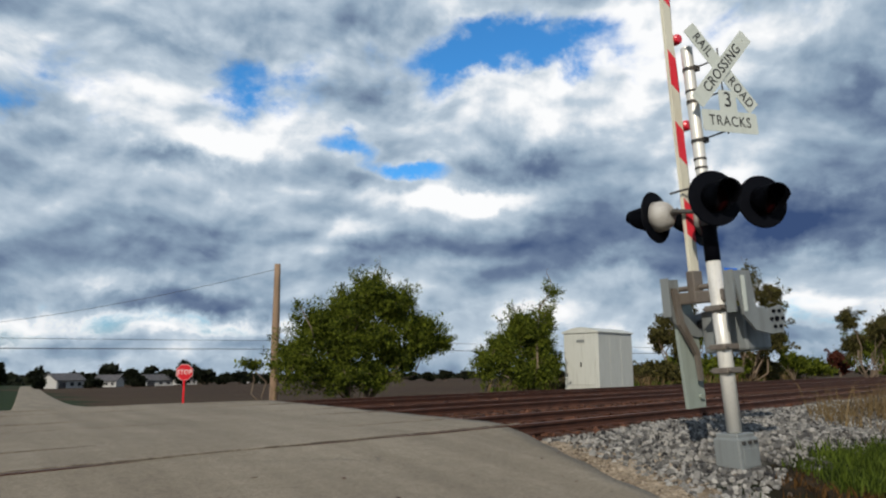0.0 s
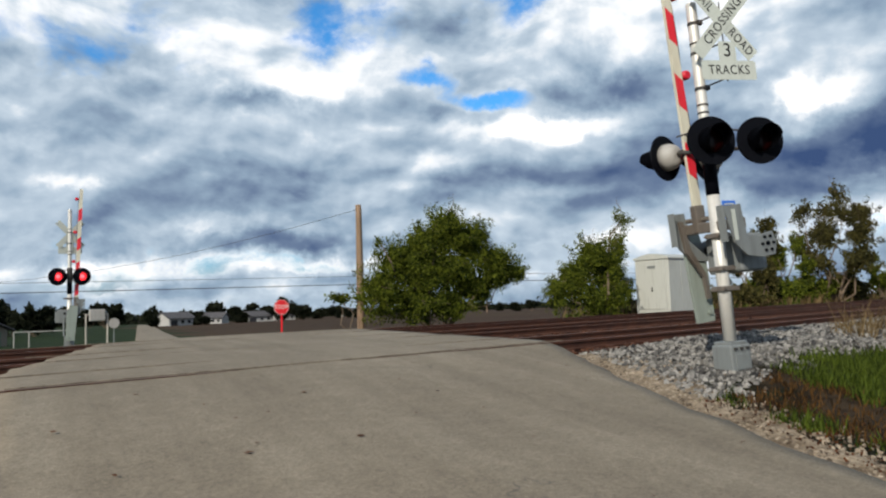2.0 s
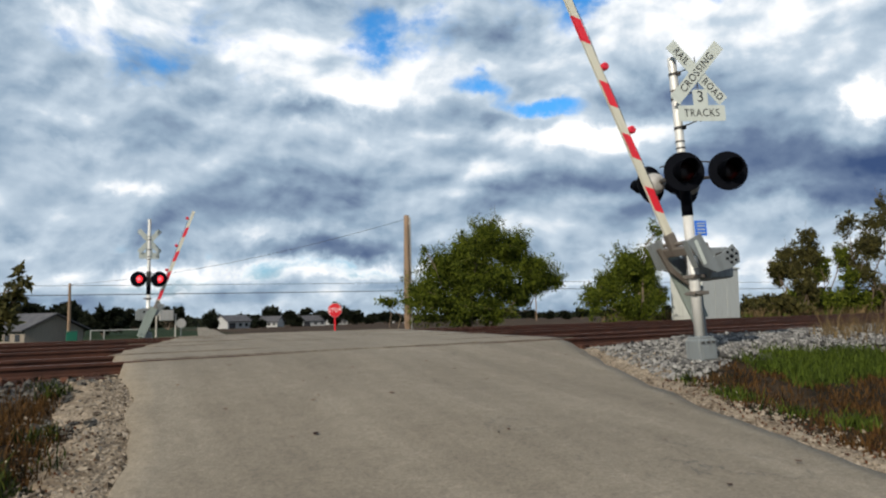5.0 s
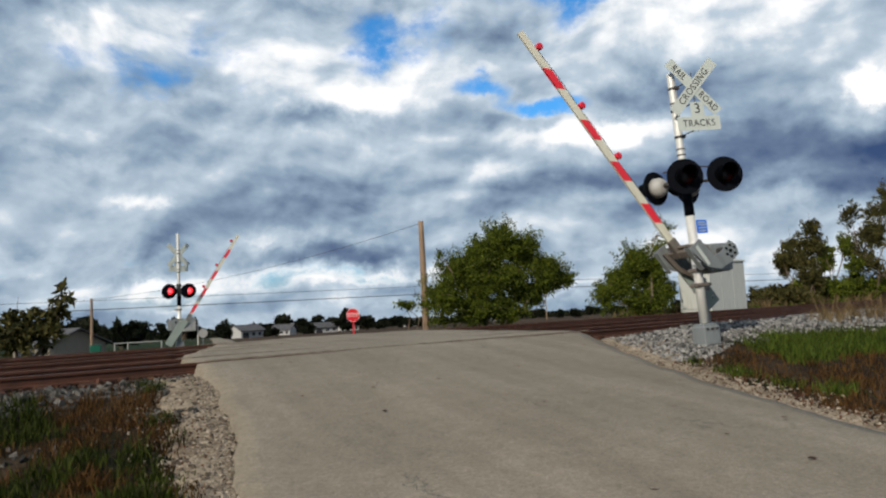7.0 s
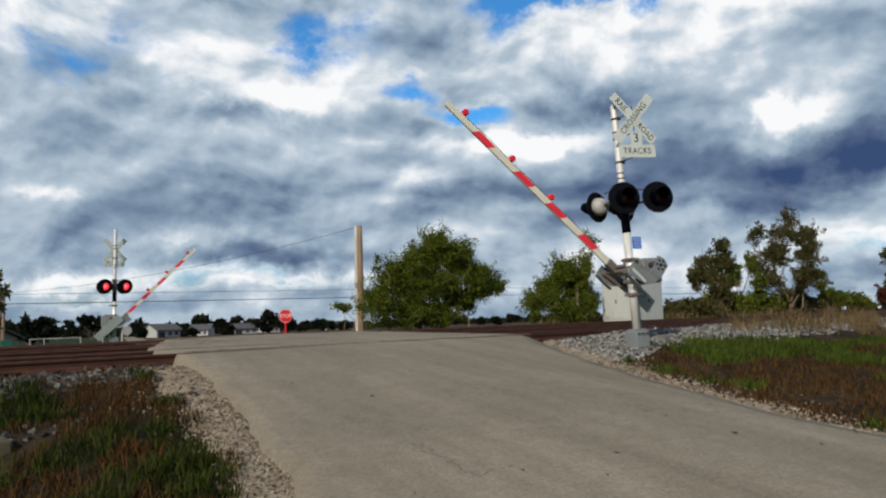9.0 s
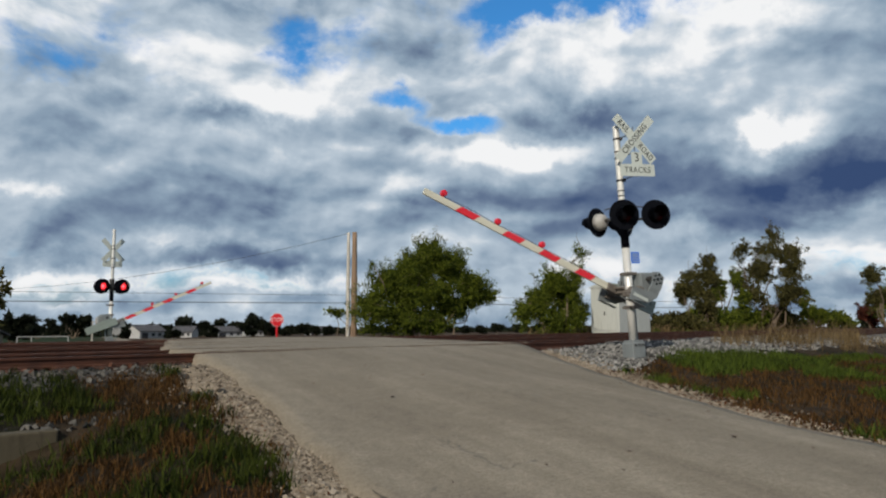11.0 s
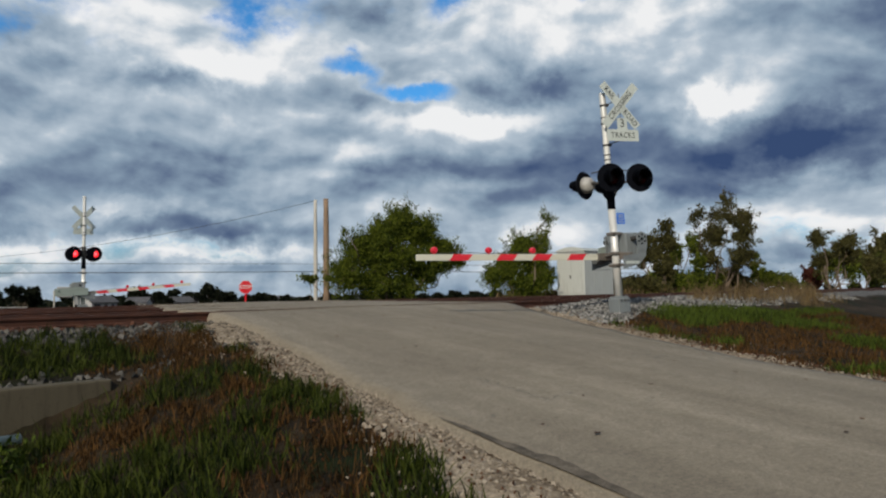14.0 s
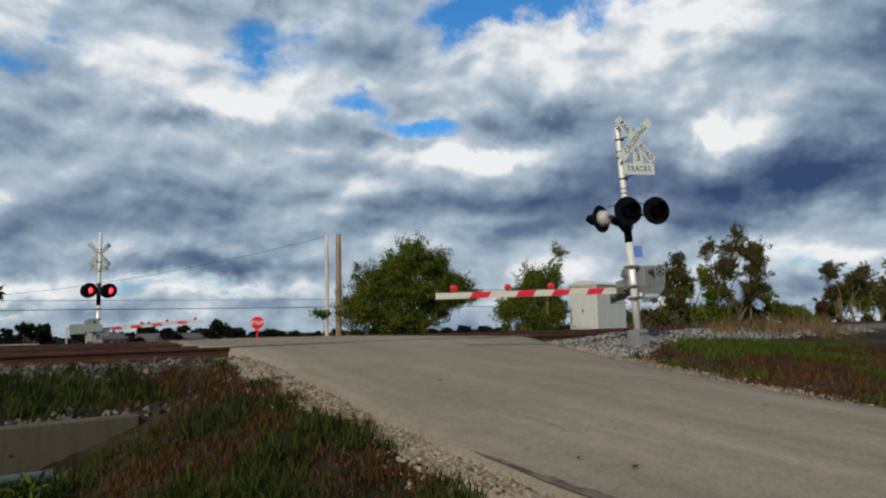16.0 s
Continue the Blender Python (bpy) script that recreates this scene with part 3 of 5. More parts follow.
build_ground()
build_road()
edge_dirt()
shoulder(1, -9, 8.3, [(-9, 0.25), (-2, 0.22), (0.5, 0.4), (2.5, 0.65), (5, 0.6), (8, 0.4)], "pale crumbled limestone shoulder beside the asphalt")
shoulder(-1, -9, 8.0, LEFT_W, "pale crumbled limestone shoulder above the ditch")
build_tracks()

# ---- crossing signals ----
def light_unit(sig, x, y, z, side, lit=False):
    """A round black target with hood, lens and grey housing; side -1 faces oncoming drivers, +1 the far side."""
    m = Matrix.Translation((x, y, z)) @ (pose(0, 0, 0, 90, 0, -21) if side < 0 else pose(0, 0, 0, -90, 0, 12))
    disc = part("target_disc", spin(bmesh.new(), [(0.285, -0.012), (0.294, 0.0), (0.285, 0.010), (0.10, 0.012)], None, 40), BLACK, sig, "", m)
    part("lamp_housing", spin(bmesh.new(), [(0.05, -0.20), (0.10, -0.195), (0.14, -0.16), (0.165, -0.10), (0.175, -0.012)], None, 28), BACKGREY, disc, "pale grey lamp housing", smooth=True)
    part("lens", spin(bmesh.new(), [(0.145, 0.012), (0.14, 0.03), (0.09, 0.045), (0.01, 0.05)], None, 28), LITRED if lit else REDLENS, disc, "glowing red lens" if lit else "dark red lens", smooth=True)
    if lit:
        part("bulb_glow", spin(bmesh.new(), [(0.07, 0.052), (0.05, 0.056), (0.01, 0.058)], None, 20), HOTRED, disc)
    hood = bmesh.new()
    n = 22
    rings = []
    up = 1 if side < 0 else -1
    for depth, cut, rad in ((0.012, 1.2, 0.160), (0.10, 1.1, 0.155), (0.20, 0.9, 0.145), (0.30, 0.62, 0.135)):
        for rr in (rad,):
            ring = []
            for i in range(n + 1):
                a = math.pi / 2 + (i / n - 0.5) * 2 * math.pi * 0.80 * cut
                ring.append(hood.verts.new((rr * math.cos(a), up * rr * math.sin(a), depth)))
            rings.append(ring)
    for p, q in zip(rings, rings[1:]):
        for i in range(n):
            hood.faces.new((p[i], p[i + 1], q[i + 1], q[i]))
    bmesh.ops.solidify(hood, geom=hood.faces[:], thickness=0.006)
    part("hood", hood, BLACK, disc, smooth=True)
    b = bmesh.new()
    rod(b, (0, 0, -0.2), (0, -0.02, -0.28), 0.035)
    part("mount", b, IRON, disc)
    return disc


def sign_set(sig, sx, sy, yaw, cross_z, plate_z):
    """Crossed boards and the count of tracks, held beside the mast by brackets."""
    stand = Matrix.Translation((sx, sy, 0)) @ pose(0, 0, 0, 0, 0, yaw)
    part("sign_frame", rod(bmesh.new(), (0, 0.02, plate_z - 0.12), (0, 0.02, cross_z + 0.25), 0.008, n=8), IRON, sig, "", stand)
    for words, tilt, dy in (("CROSSING", 47, -0.014), ("RAIL ROAD", -49, 0.0)):
        m = stand @ Matrix.Translation((0, dy, cross_z)) @ pose(0, 0, 0, 0, -tilt, 0)
        b = box(bmesh.new(), 0, 0, 0, 1.17, 0.004, 0.185, None)
        for x in (-0.5, -0.16, 0.16, 0.5):
            rod(b, (x, -0.005, 0.0), (x, 0.005, 0.0), 0.011, n=8)
        blade = part("crossbuck_blade", b, SIGNWHITE, sig, "white reflective crossbuck blade", m)
        pieces = [("CROSSING", 0.0)] if words == "CROSSING" else [("RAIL", -0.335), ("ROAD", 0.345)]
        for text, off in pieces:
            text_mesh("lettering", text, 0.165, LETTER, blade, Matrix.Translation((off, -0.0045, 0)) @ pose(0, 0, 0, 90, 0, 0), 0.90 if words == "CROSSING" else 0.80)
    plate = bmesh.new()
    prism(plate, [(-0.355, -0.12), (0.355, -0.12), (0.375, -0.10), (0.375, 0.10), (0.355, 0.12), (0.118, 0.12), (0.118, 0.34), (0.10, 0.36), (-0.10, 0.36), (-0.118, 0.34), (-0.118, 0.12), (-0.355, 0.12), (-0.375, 0.10), (-0.375, -0.10)], -0.002, 0.002)
    count = part("track_count_plate", plate, SIGNWHITE, sig, "white plate counting the tracks", stand @ Matrix.Translation((0.0, -0.03, plate_z)))
    text_mesh("lettering", "TRACKS", 0.165, LETTER, count, Matrix.Translation((0, -0.003, 0)) @ pose(0, 0, 0, 90, 0, 0), 0.86)
    text_mesh("lettering", "3", 0.24, LETTER, count, Matrix.Translation((0, -0.003, 0.245)) @ pose(0, 0, 0, 90, 0, 0))
    for z in (cross_z + 0.10, cross_z - 0.28, plate_z - 0.10):
        b = bmesh.new()
        rod(b, (0, 0, z - 0.06), (sx, sy + 0.01, z + 0.02), 0.010, n=8)
        rod(b, (0, 0, z - 0.085), (0, 0, z - 0.045), 0.070, n=18)
        box(b, 0.03, -0.07, z - 0.065, 0.07, 0.05, 0.055)
        part("sign_bracket", b, IRON, sig)


def gate_arm(sig, pivot, length, plane):
    """The arm as it stands upright, about its shaft: board, stripes, lamps, yoke plates and counterweights."""
    ax, az = -0.334, 0.30                 # the board's foot from the shaft
    b = bmesh.new()
    L = length - az
    prism(b, [(ax - 0.062, az + 0.10), (ax + 0.062, az + 0.10), (ax + 0.062, az + 1.9), (ax + 0.054, az + L), (ax - 0.054, az + L), (ax - 0.062, az + 1.9)], -0.022, 0.022)
    arm = part("gate_arm", b, BOARDWHITE, sig, "tapered cream gate arm with red bands", Matrix.Translation((pivot[0], plane, pivot[1])))
    for back in (0.82, 1.84, 2.68, 3.55 if length > 4.5 else 3.42):
        z = az + L - back - 0.34
        w = 0.060 - 0.006 * (z - az) / L
        w += 0.002
        prism_bm = prism(bmesh.new(), [(ax - w, z + 0.10), (ax + w, z), (ax + w, z + 0.40), (ax - w, z + 0.50)], -0.0245, 0.0245)
        part("red_band", prism_bm, BOARDRED, arm)
    for z in (az + L - 0.36, az + L - 1.53, az + L - 2.55):
        lamp = bmesh.new()
        spin(lamp, [(0.045, -0.05), (0.06, -0.03), (0.06, 0.03), (0.045, 0.05)], Matrix.Translation((ax + 0.13, 0, z)) @ pose(0, 0, 0, 90, 0, 0), 16)
        rod(lamp, (ax + 0.05, 0, z), (ax + 0.10, 0, z), 0.02, n=8)
        part("arm_lamp", lamp, material_cache("arm_lamp_red", (0.62, 0.01, 0.03)), arm, "red lamp on the gate arm")
    cable = bmesh.new()
    for a, c in ((0.5, L - 2.55), (L - 2.55, L - 1.53), (L - 1.53, L - 0.36)):
        n = 6
        pts = [(ax + 0.07 + 0.02 * math.sin(math.pi * i / n), 0.0, az + a + (c - a) * i / n) for i in range(n + 1)]
        for p, q in zip(pts, pts[1:]):
            rod(cable, p, q, 0.006, n=5)
    part("lamp_cable", cable, WIRE, arm)
    foot = bmesh.new()
    box(foot, ax, 0, az + 0.10, 0.15, 0.10, 0.34, None, 0.012)
    box(foot, ax, -0.20, az - 0.02, 0.14, 0.94, 0.13, None, 0.015)
    rod(foot, (ax + 0.02, -0.30, az + 0.09), (ax + 0.02, 0.26, az + 0.09), 0.03)
    part("arm_foot", foot, BEAM, arm)
    # the side plates that carry board and counterweight
    outline = [(-0.60, 0.50), (-0.34, 0.50), (-0.30, 0.12), (-0.12, 0.10), (0.10, 0.14), (0.15, 0.0), (0.10, -0.14), (-0.10, -0.15), (-0.34, -0.10), (-0.50, 0.06)]
    for y, label in ((-0.68, "grey side plate with bolt ring"), (0.24, "grey side plate")):
        pl = prism(bmesh.new(), outline, y - 0.012, y + 0.012)
        box(pl, -0.595, y + (0.05 if y < 0 else -0.05), 0.30, 0.014, 0.11, 0.42)
        plate = part("side_plate", pl, GREY, arm, label)
        hub = rod(bmesh.new(), (0, y - 0.028, 0), (0, y + 0.028, 0), 0.028, n=10)
        part("hub", hub, BLACK, plate)
    for i in range(6):
        a = i * math.pi / 3
        part("bolt", rod(bmesh.new(), (0.09 * math.cos(a), -0.715, 0.09 * math.sin(a)), (0.09 * math.cos(a), -0.66, 0.09 * math.sin(a)), 0.018, n=6), BLACK, arm)
    part("reflector_strip", box(bmesh.new(), -0.47, -0.697, 0.27, 0.055, 0.006, 0.36), SIGNWHITE, arm, "white reflective strip")
    # counterweight on the far plate, opposite the board
    cw = prism(bmesh.new(), [(-0.40, 0.26), (-0.14, 0.28), (-0.06, -0.10), (-0.06, -0.92), (-0.34, -0.92), (-0.38, -0.2)], 0.255, 0.30)
    rod(cw, (-0.14, 0.22, -0.80), (-0.14, 0.34, -0.80), 0.03, n=8)
    part("counterweight", cw, PALEGREEN, arm, "faded green counterweight plate")
    link = prism(bmesh.new(), [(-0.50, 0.40), (-0.44, 0.40), (-0.37, 0.02), (-0.18, -0.30), (-0.16, -0.62), (-0.21, -0.62), (-0.23, -0.34), (-0.45, 0.0)], 0.16, 0.205)
    part("counterweight_link", link, BEAM, arm)
    return arm


_cache = {}


def material_cache(name, c):
    if name not in _cache:
        _cache[name] = material(name, mottled(c, tuple(v * 0.7 for v in c), 20, 60, 0.2), 0.3, 0, 0, 0.5)
    return _cache[name]


def crossing_signal(m, label, lit, pivot, length, plane, lamp_z, top, spots, sign):
    sig = thing("crossing_signal", m, label, "crossing signal", "signals at the crossing")
    b = bmesh.new()
    box(b, 0, 0, 0.15, 0.31, 0.31, 0.33, None, 0.02)
    box(b, 0, 0, 0.33, 0.26, 0.26, 0.05, None, 0.01)
    box(b, 0, 0, -0.12, 0.33, 0.33, 0.26)
    base = part("base_box", b, GREY, sig, "grey cast junction base")
    for x in (-0.09, 0.0, 0.09):
        part("bolt", box(bmesh.new(), x, -0.16, 0.27, 0.04, 0.03, 0.03), IRON, base)
    part("base_door", box(bmesh.new(), 0.0, -0.159, 0.12, 0.20, 0.012, 0.18, None, 0.004), GREY, base)
    part("lower_mast", rod(bmesh.new(), (0, 0, 0.36), (0, 0, lamp_z - 0.60), 0.076, n=24), ALU, sig, smooth=True)
    part("black_mast_band", rod(bmesh.new(), (0, 0, lamp_z - 0.60), (0, 0, lamp_z - 0.12), 0.080, n=24), BLACK, sig, smooth=True)
    up = rod(bmesh.new(), (0, 0, lamp_z - 0.12), (0, 0, top), 0.064, n=24)
    spin(up, [(0.064, top), (0.062, top + 0.02), (0.02, top + 0.035)], None, 24)
    part("upper_mast", up, ALU, sig)
    for z in (3.24, 3.14, 4.02):
        part("mast_band", rod(bmesh.new(), (0, 0, z - 0.012), (0, 0, z + 0.012), 0.069, n=24), IRON, sig)
    # crossarm and lamps
    b = bmesh.new()
    rod(b, (0, 0, lamp_z - 0.22), (0, 0, lamp_z + 0.30), 0.09, n=20)
    for x, y, dz, side in spots:
        c = Vector((x - (0.11 if side < 0 else -0.02), y - side * 0.22, lamp_z)) if side > 0 else Vector((x + 0.10, y + 0.19, lamp_z))
        rod(b, (0, 0, lamp_z - 0.06), c, 0.026, n=10)
        rod(b, (0, 0, lamp_z + 0.24), (c.x, c.y, lamp_z + 0.20), 0.012, n=8)
    part("crossarm", b, IRON, sig)
    for x, y, dz, side in spots:
        light_unit(sig, x, y, lamp_z + dz, side, lit and side > 0)
    sign_set(sig, *sign)
    # the machine that turns the arm
    b = box(bmesh.new(), pivot[0] + 0.03, plane - 0.26, pivot[1] - 0.10, 0.38, 0.56, 0.46, None, 0.03)
    mech = part("gate_machine", b, GREY, sig, "grey gate machine housing")
    part("machine_door", box(bmesh.new(), pivot[0] + 0.25, plane - 0.26, pivot[1] - 0.12, 0.07, 0.48, 0.38, None, 0.015), GREY, mech)
    part("machine_shaft", rod(bmesh.new(), (pivot[0], plane - 0.70, pivot[1]), (pivot[0], plane + 0.26, pivot[1]), 0.05), IRON, sig)
    for z in (0.98, 1.22, 1.62):
        c = box(bmesh.new(), 0, 0, z, 0.22, 0.20, 0.06, None, 0.012)
        rod(c, (-0.09, -0.13, z), (-0.09, 0.13, z), 0.012, n=6)
        box(c, 0.12, 0.0, z, 0.14, 0.12, 0.05)
        part("mast_clamp", c, BEAM, sig)
    b = bmesh.new()
    rod(b, (0.17, 0.10, 0.34), (0.17, 0.10, 1.06), 0.032, n=12)
    spin(b, [(0.05, 1.02), (0.05, 1.08), (0.03, 1.10)], Matrix.Translation((0.17, 0.10, 0)), 14)
    part("cable_conduit", b, GREY, sig)
    if not lit:
        b = box(bmesh.new(), 0.07, -0.02, 1.92, 0.20, 0.012, 0.22)
        plate = part("blue_notice", b, BLUE, sig, "blue notice plate on the mast", Matrix.Translation((0.04, -0.10, 0)))
        bars = bmesh.new()
        for z in (1.85, 1.90, 1.95, 1.99):
            box(bars, 0.07, -0.028, z, 0.15, 0.004, 0.016)
        part("notice_bars", bars, SIGNWHITE, plate)
    arm = gate_arm(sig, pivot, length, plane)
    return sig, arm


NEAR_PIVOT, FAR_PIVOT, NEAR_PLANE, FAR_PLANE = (0.325, 1.50), (0.15, 1.11), 0.37, 0.0
NEAR_AT = pose(6.70, 4.10, 0.20, 0, 0, -3)
NEAR_LEAN = pose(6.70, 4.10, 0.20, -2.5, -1.8, 0)     # the mast has settled a little out of plumb
FAR_AT = pose(-0.58, 25.85, 0.02, 0, 0, 181.9)
near_signal, near_arm = crossing_signal(NEAR_LEAN @ pose(0, 0, 0, 0, 0, -3), "silver mast with crossbuck, lamps and lowering gate", False, NEAR_PIVOT, 4.77, NEAR_PLANE,
                                         2.72, 4.52, ((-0.21, -0.28, 0.0, -1), (0.585, -0.27, 0.03, -1), (-0.20, 0.53, -0.02, 1), (0.30, 0.35, -0.06, 1)), (0.23, -0.24, -10, 4.24, 3.61))
far_signal, far_arm = crossing_signal(FAR_AT, "distant mast with red lamps lit and lowering gate", True, FAR_PIVOT, 4.34, FAR_PLANE,
                                       2.37, 4.68, ((-0.37, -0.25, 0.0, -1), (0.37, -0.25, 0.0, -1), (-0.37, 0.20, 0.0, 1), (0.37, 0.20, 0.0, 1)), (-0.02, -0.25, 8, 3.86, 3.30))


# ---- bungalow, poles, signs ----
def relay_house():
    t = thing("relay_house", Matrix.Translation(along(us(22.35, 21.5)[0] + 0.42, us(22.35, 21.5)[1], 0.22)) @ pose(0, 0, 0, 0, 0, YAW), "white metal railway equipment cabinet on ballast", "equipment cabinet")
    w, d, h = 2.85, 1.75, 2.50
    part("cabinet_body", box(bmesh.new(), w / 2, d / 2, h / 2 + 0.06, w, d, h, None, 0.012), SHELTER, t)
    part("plinth", box(bmesh.new(), w / 2, d / 2, 0.05, w - 0.1, d - 0.1, 0.12), CONCRETE, t)
    roof = bmesh.new()
    arc = [(-d / 2 - 0.06 + (d + 0.12) * i / 10, h + 0.05 + 0.20 * math.sin(math.pi * i / 10)) for i in range(11)]
    prism(roof, [(-d / 2 - 0.06, h + 0.0)] + arc + [(d / 2 + 0.06, h + 0.0)], -w - 0.06, 0.06, Matrix.Translation((0, d / 2, 0)) @ pose(0, 0, 0, 0, 0, 90))
    part("roof", roof, SHELTER, t)
    door = part("cabinet_door", box(bmesh.new(), -0.012, d / 2, h / 2 + 0.1, 0.035, d * 0.82, h * 0.86, None, 0.008), SHELTER, t)
    part("handle", box(bmesh.new(), -0.045, d * 0.5, 1.15, 0.03, 0.05, 0.20), IRON, door)
    part("vent", box(bmesh.new(), -0.04, d * 0.5, 2.15, 0.02, 0.4, 0.12), GREY, door)
    seams = bmesh.new()
    for x in (w * 0.33, w * 0.66):
        box(seams, x, -0.004, h / 2 + 0.06, 0.03, 0.012, h * 0.98)
    part("panel_seams", seams, SHELTER, t)


def wood_pole(x, y, z, h, r, mat, label):
    t = thing("utility_pole", Matrix.Translation((x, y, z)), label, "utility pole", "poles by the road")
    b = bmesh.new()
    n, k = 14, 9
    rings = []
    for i in range(k + 1):
        f = i / k
        rings.append([b.verts.new((r * (1 - 0.28 * f) * math.cos(a) + 0.02 * noise.noise(Vector((f * 3, a, 1))), r * (1 - 0.28 * f) * math.sin(a), h * f)) for a in [2 * math.pi * j / n for j in range(n)]])
    for p, q in zip(rings, rings[1:]):
        for j in range(n):
            b.faces.new((p[j], p[(j + 1) % n], q[(j + 1) % n], q[j]))
    b.faces.new(rings[-1])
    part("pole", b, mat, t, smooth=True)
    return t


def cable(name, a, b, sag, r=0.02):
    bm = bmesh.new()
    n = 24
    a, b = Vector(a), Vector(b)
    side = (b - a).cross(Vector((0, 0, 1))).normalized()
    rings = []
    for i in range(n + 1):
        p = a.lerp(b, i / n) - Vector((0, 0, sag * 4 * (i / n) * (1 - i / n)))
        rings.append([bm.verts.new(p + side * r * math.cos(k * 1.2566) + Vector((0, 0, r * math.sin(k * 1.2566)))) for k in range(5)])
    for p, q in zip(rings, rings[1:]):
        for k in range(5):
            bm.faces.new((p[k], p[(k + 1) % 5], q[(k + 1) % 5], q[k]))
    tagged(part(name, bm, WIRE), "dark sagging overhead cable", "cable", "overhead cables")


def stop_sign():
    t = thing("stop_sign", pose(9.43, 36.6, -0.75, 0, 0, -6), "red octagonal stop sign on a red post", "stop sign")
    r = 0.39 / math.cos(math.pi / 8)
    oct_ = [(r * math.cos(math.pi / 8 + i * math.pi / 4), 1.86 + r * math.sin(math.pi / 8 + i * math.pi / 4)) for i in range(8)]
    part("border", prism(bmesh.new(), oct_, 0.0, 0.005), SIGNTEXT, t)
    face = part("face", prism(bmesh.new(), [(x * 0.955, 1.86 + (z - 1.86) * 0.955) for x, z in oct_], -0.005, 0.0), SIGNRED, t)
    text_mesh("lettering", "STOP", 0.33, SIGNTEXT, face, Matrix.Translation((0, -0.010, 1.86)) @ pose(0, 0, 0, 90, 0, 0), 0.82)
    part("post", box(bmesh.new(), 0, 0.02, 0.75, 0.09, 0.03, 1.6), SIGNRED, t)


def sign_back(x, y, z, round_=True):
    t = thing("road_sign", pose(x, y, z, 0, 0, 8), "round grey sign seen from behind on a thin post", "road sign")
    part("sign_disc", spin(bmesh.new(), [(0.32, -0.004), (0.32, 0.004)], Matrix.Translation((0, 0, 1.35)) @ pose(0, 0, 0, 90, 0, 0), 28), BACKGREY, t)
    part("post", rod(bmesh.new(), (0, 0.03, -0.2), (0, 0.03, 1.5), 0.03), GREY, t)


def equipment_stand(x, y, z):
    t = thing("meter_stand", pose(x, y, z, 0, 0, YAW), "grey meter box on a white pipe frame", "meter stand")
    for px in (-0.6, 0.6):
        part("leg", rod(bmesh.new(), (px, 0, 0), (px, 0, 1.9), 0.05), PALEWOOD, t)
    part("rail", rod(bmesh.new(), (-0.65, 0, 1.9), (0.65, 0, 1.9), 0.045), PALEWOOD, t)
    part("meter_box", box(bmesh.new(), 0, -0.1, 1.85, 0.9, 0.25, 0.7, None, 0.06), BACKGREY, t)


relay_house()
pole_a = wood_pole(10.43, 27.0, -0.15, 5.55, 0.165, WOOD, "leaning weathered brown timber pole beside a shrub")
pole_b = wood_pole(14.7, 38.4, -0.75, 7.65, 0.14, PALEWOOD, "pale bleached timber utility pole with overhead cables")
stop_sign()


# ---- plants ----
def flat_mesh(name, verts, faces, mat, parent=None, label=""):
    me = bpy.data.meshes.new(name)
    me.from_pydata(verts, [], faces)
    me.materials.append(mat)
    ob = new(name, me)
    if parent is not None:
        ob.parent = parent
    return tagged(ob, label)


def leaves(rng, centres, size, long=1.6, droop=0.0):
    """Pointed leaves turned every way, one at each centre: vertices and faces."""
    n = len(centres)
    a = rng.normal(size=(n, 3))
    a[:, 2] -= droop
    a /= np.linalg.norm(a, axis=1)[:, None]
    b = np.cross(a, rng.normal(size=(n, 3)))
    b /= np.linalg.norm(b, axis=1)[:, None] + 1e-9
    s = (size * rng.uniform(0.6, 1.4, n))[:, None]
    c = np.asarray(centres)
    nrm = np.cross(a, b) * s * 0.18
    v = np.stack([c - a * s * long / 2, c + b * s / 2 + nrm, c + a * s * long / 2, c - b * s / 2 + nrm], 1).reshape(-1, 3)
    f = [(4 * i, 4 * i + 1, 4 * i + 2, 4 * i + 3) for i in range(n)]
    return v.tolist(), f


def limb(bm, a, b, r0, r1, rng, bend=0.08, n=4):
    a, b = Vector(a), Vector(b)
    pts = [a.lerp(b, i / n) for i in range(n + 1)]
    for p in pts[1:-1]:
        p += Vector(rng.normal(size=3)) * bend * (b - a).length
    for i in range(n):
        rod(bm, pts[i], pts[i + 1], r0 + (r1 - r0) * i / n, r0 + (r1 - r0) * (i + 1) / n, n=7, caps=False)
    return pts[-1]


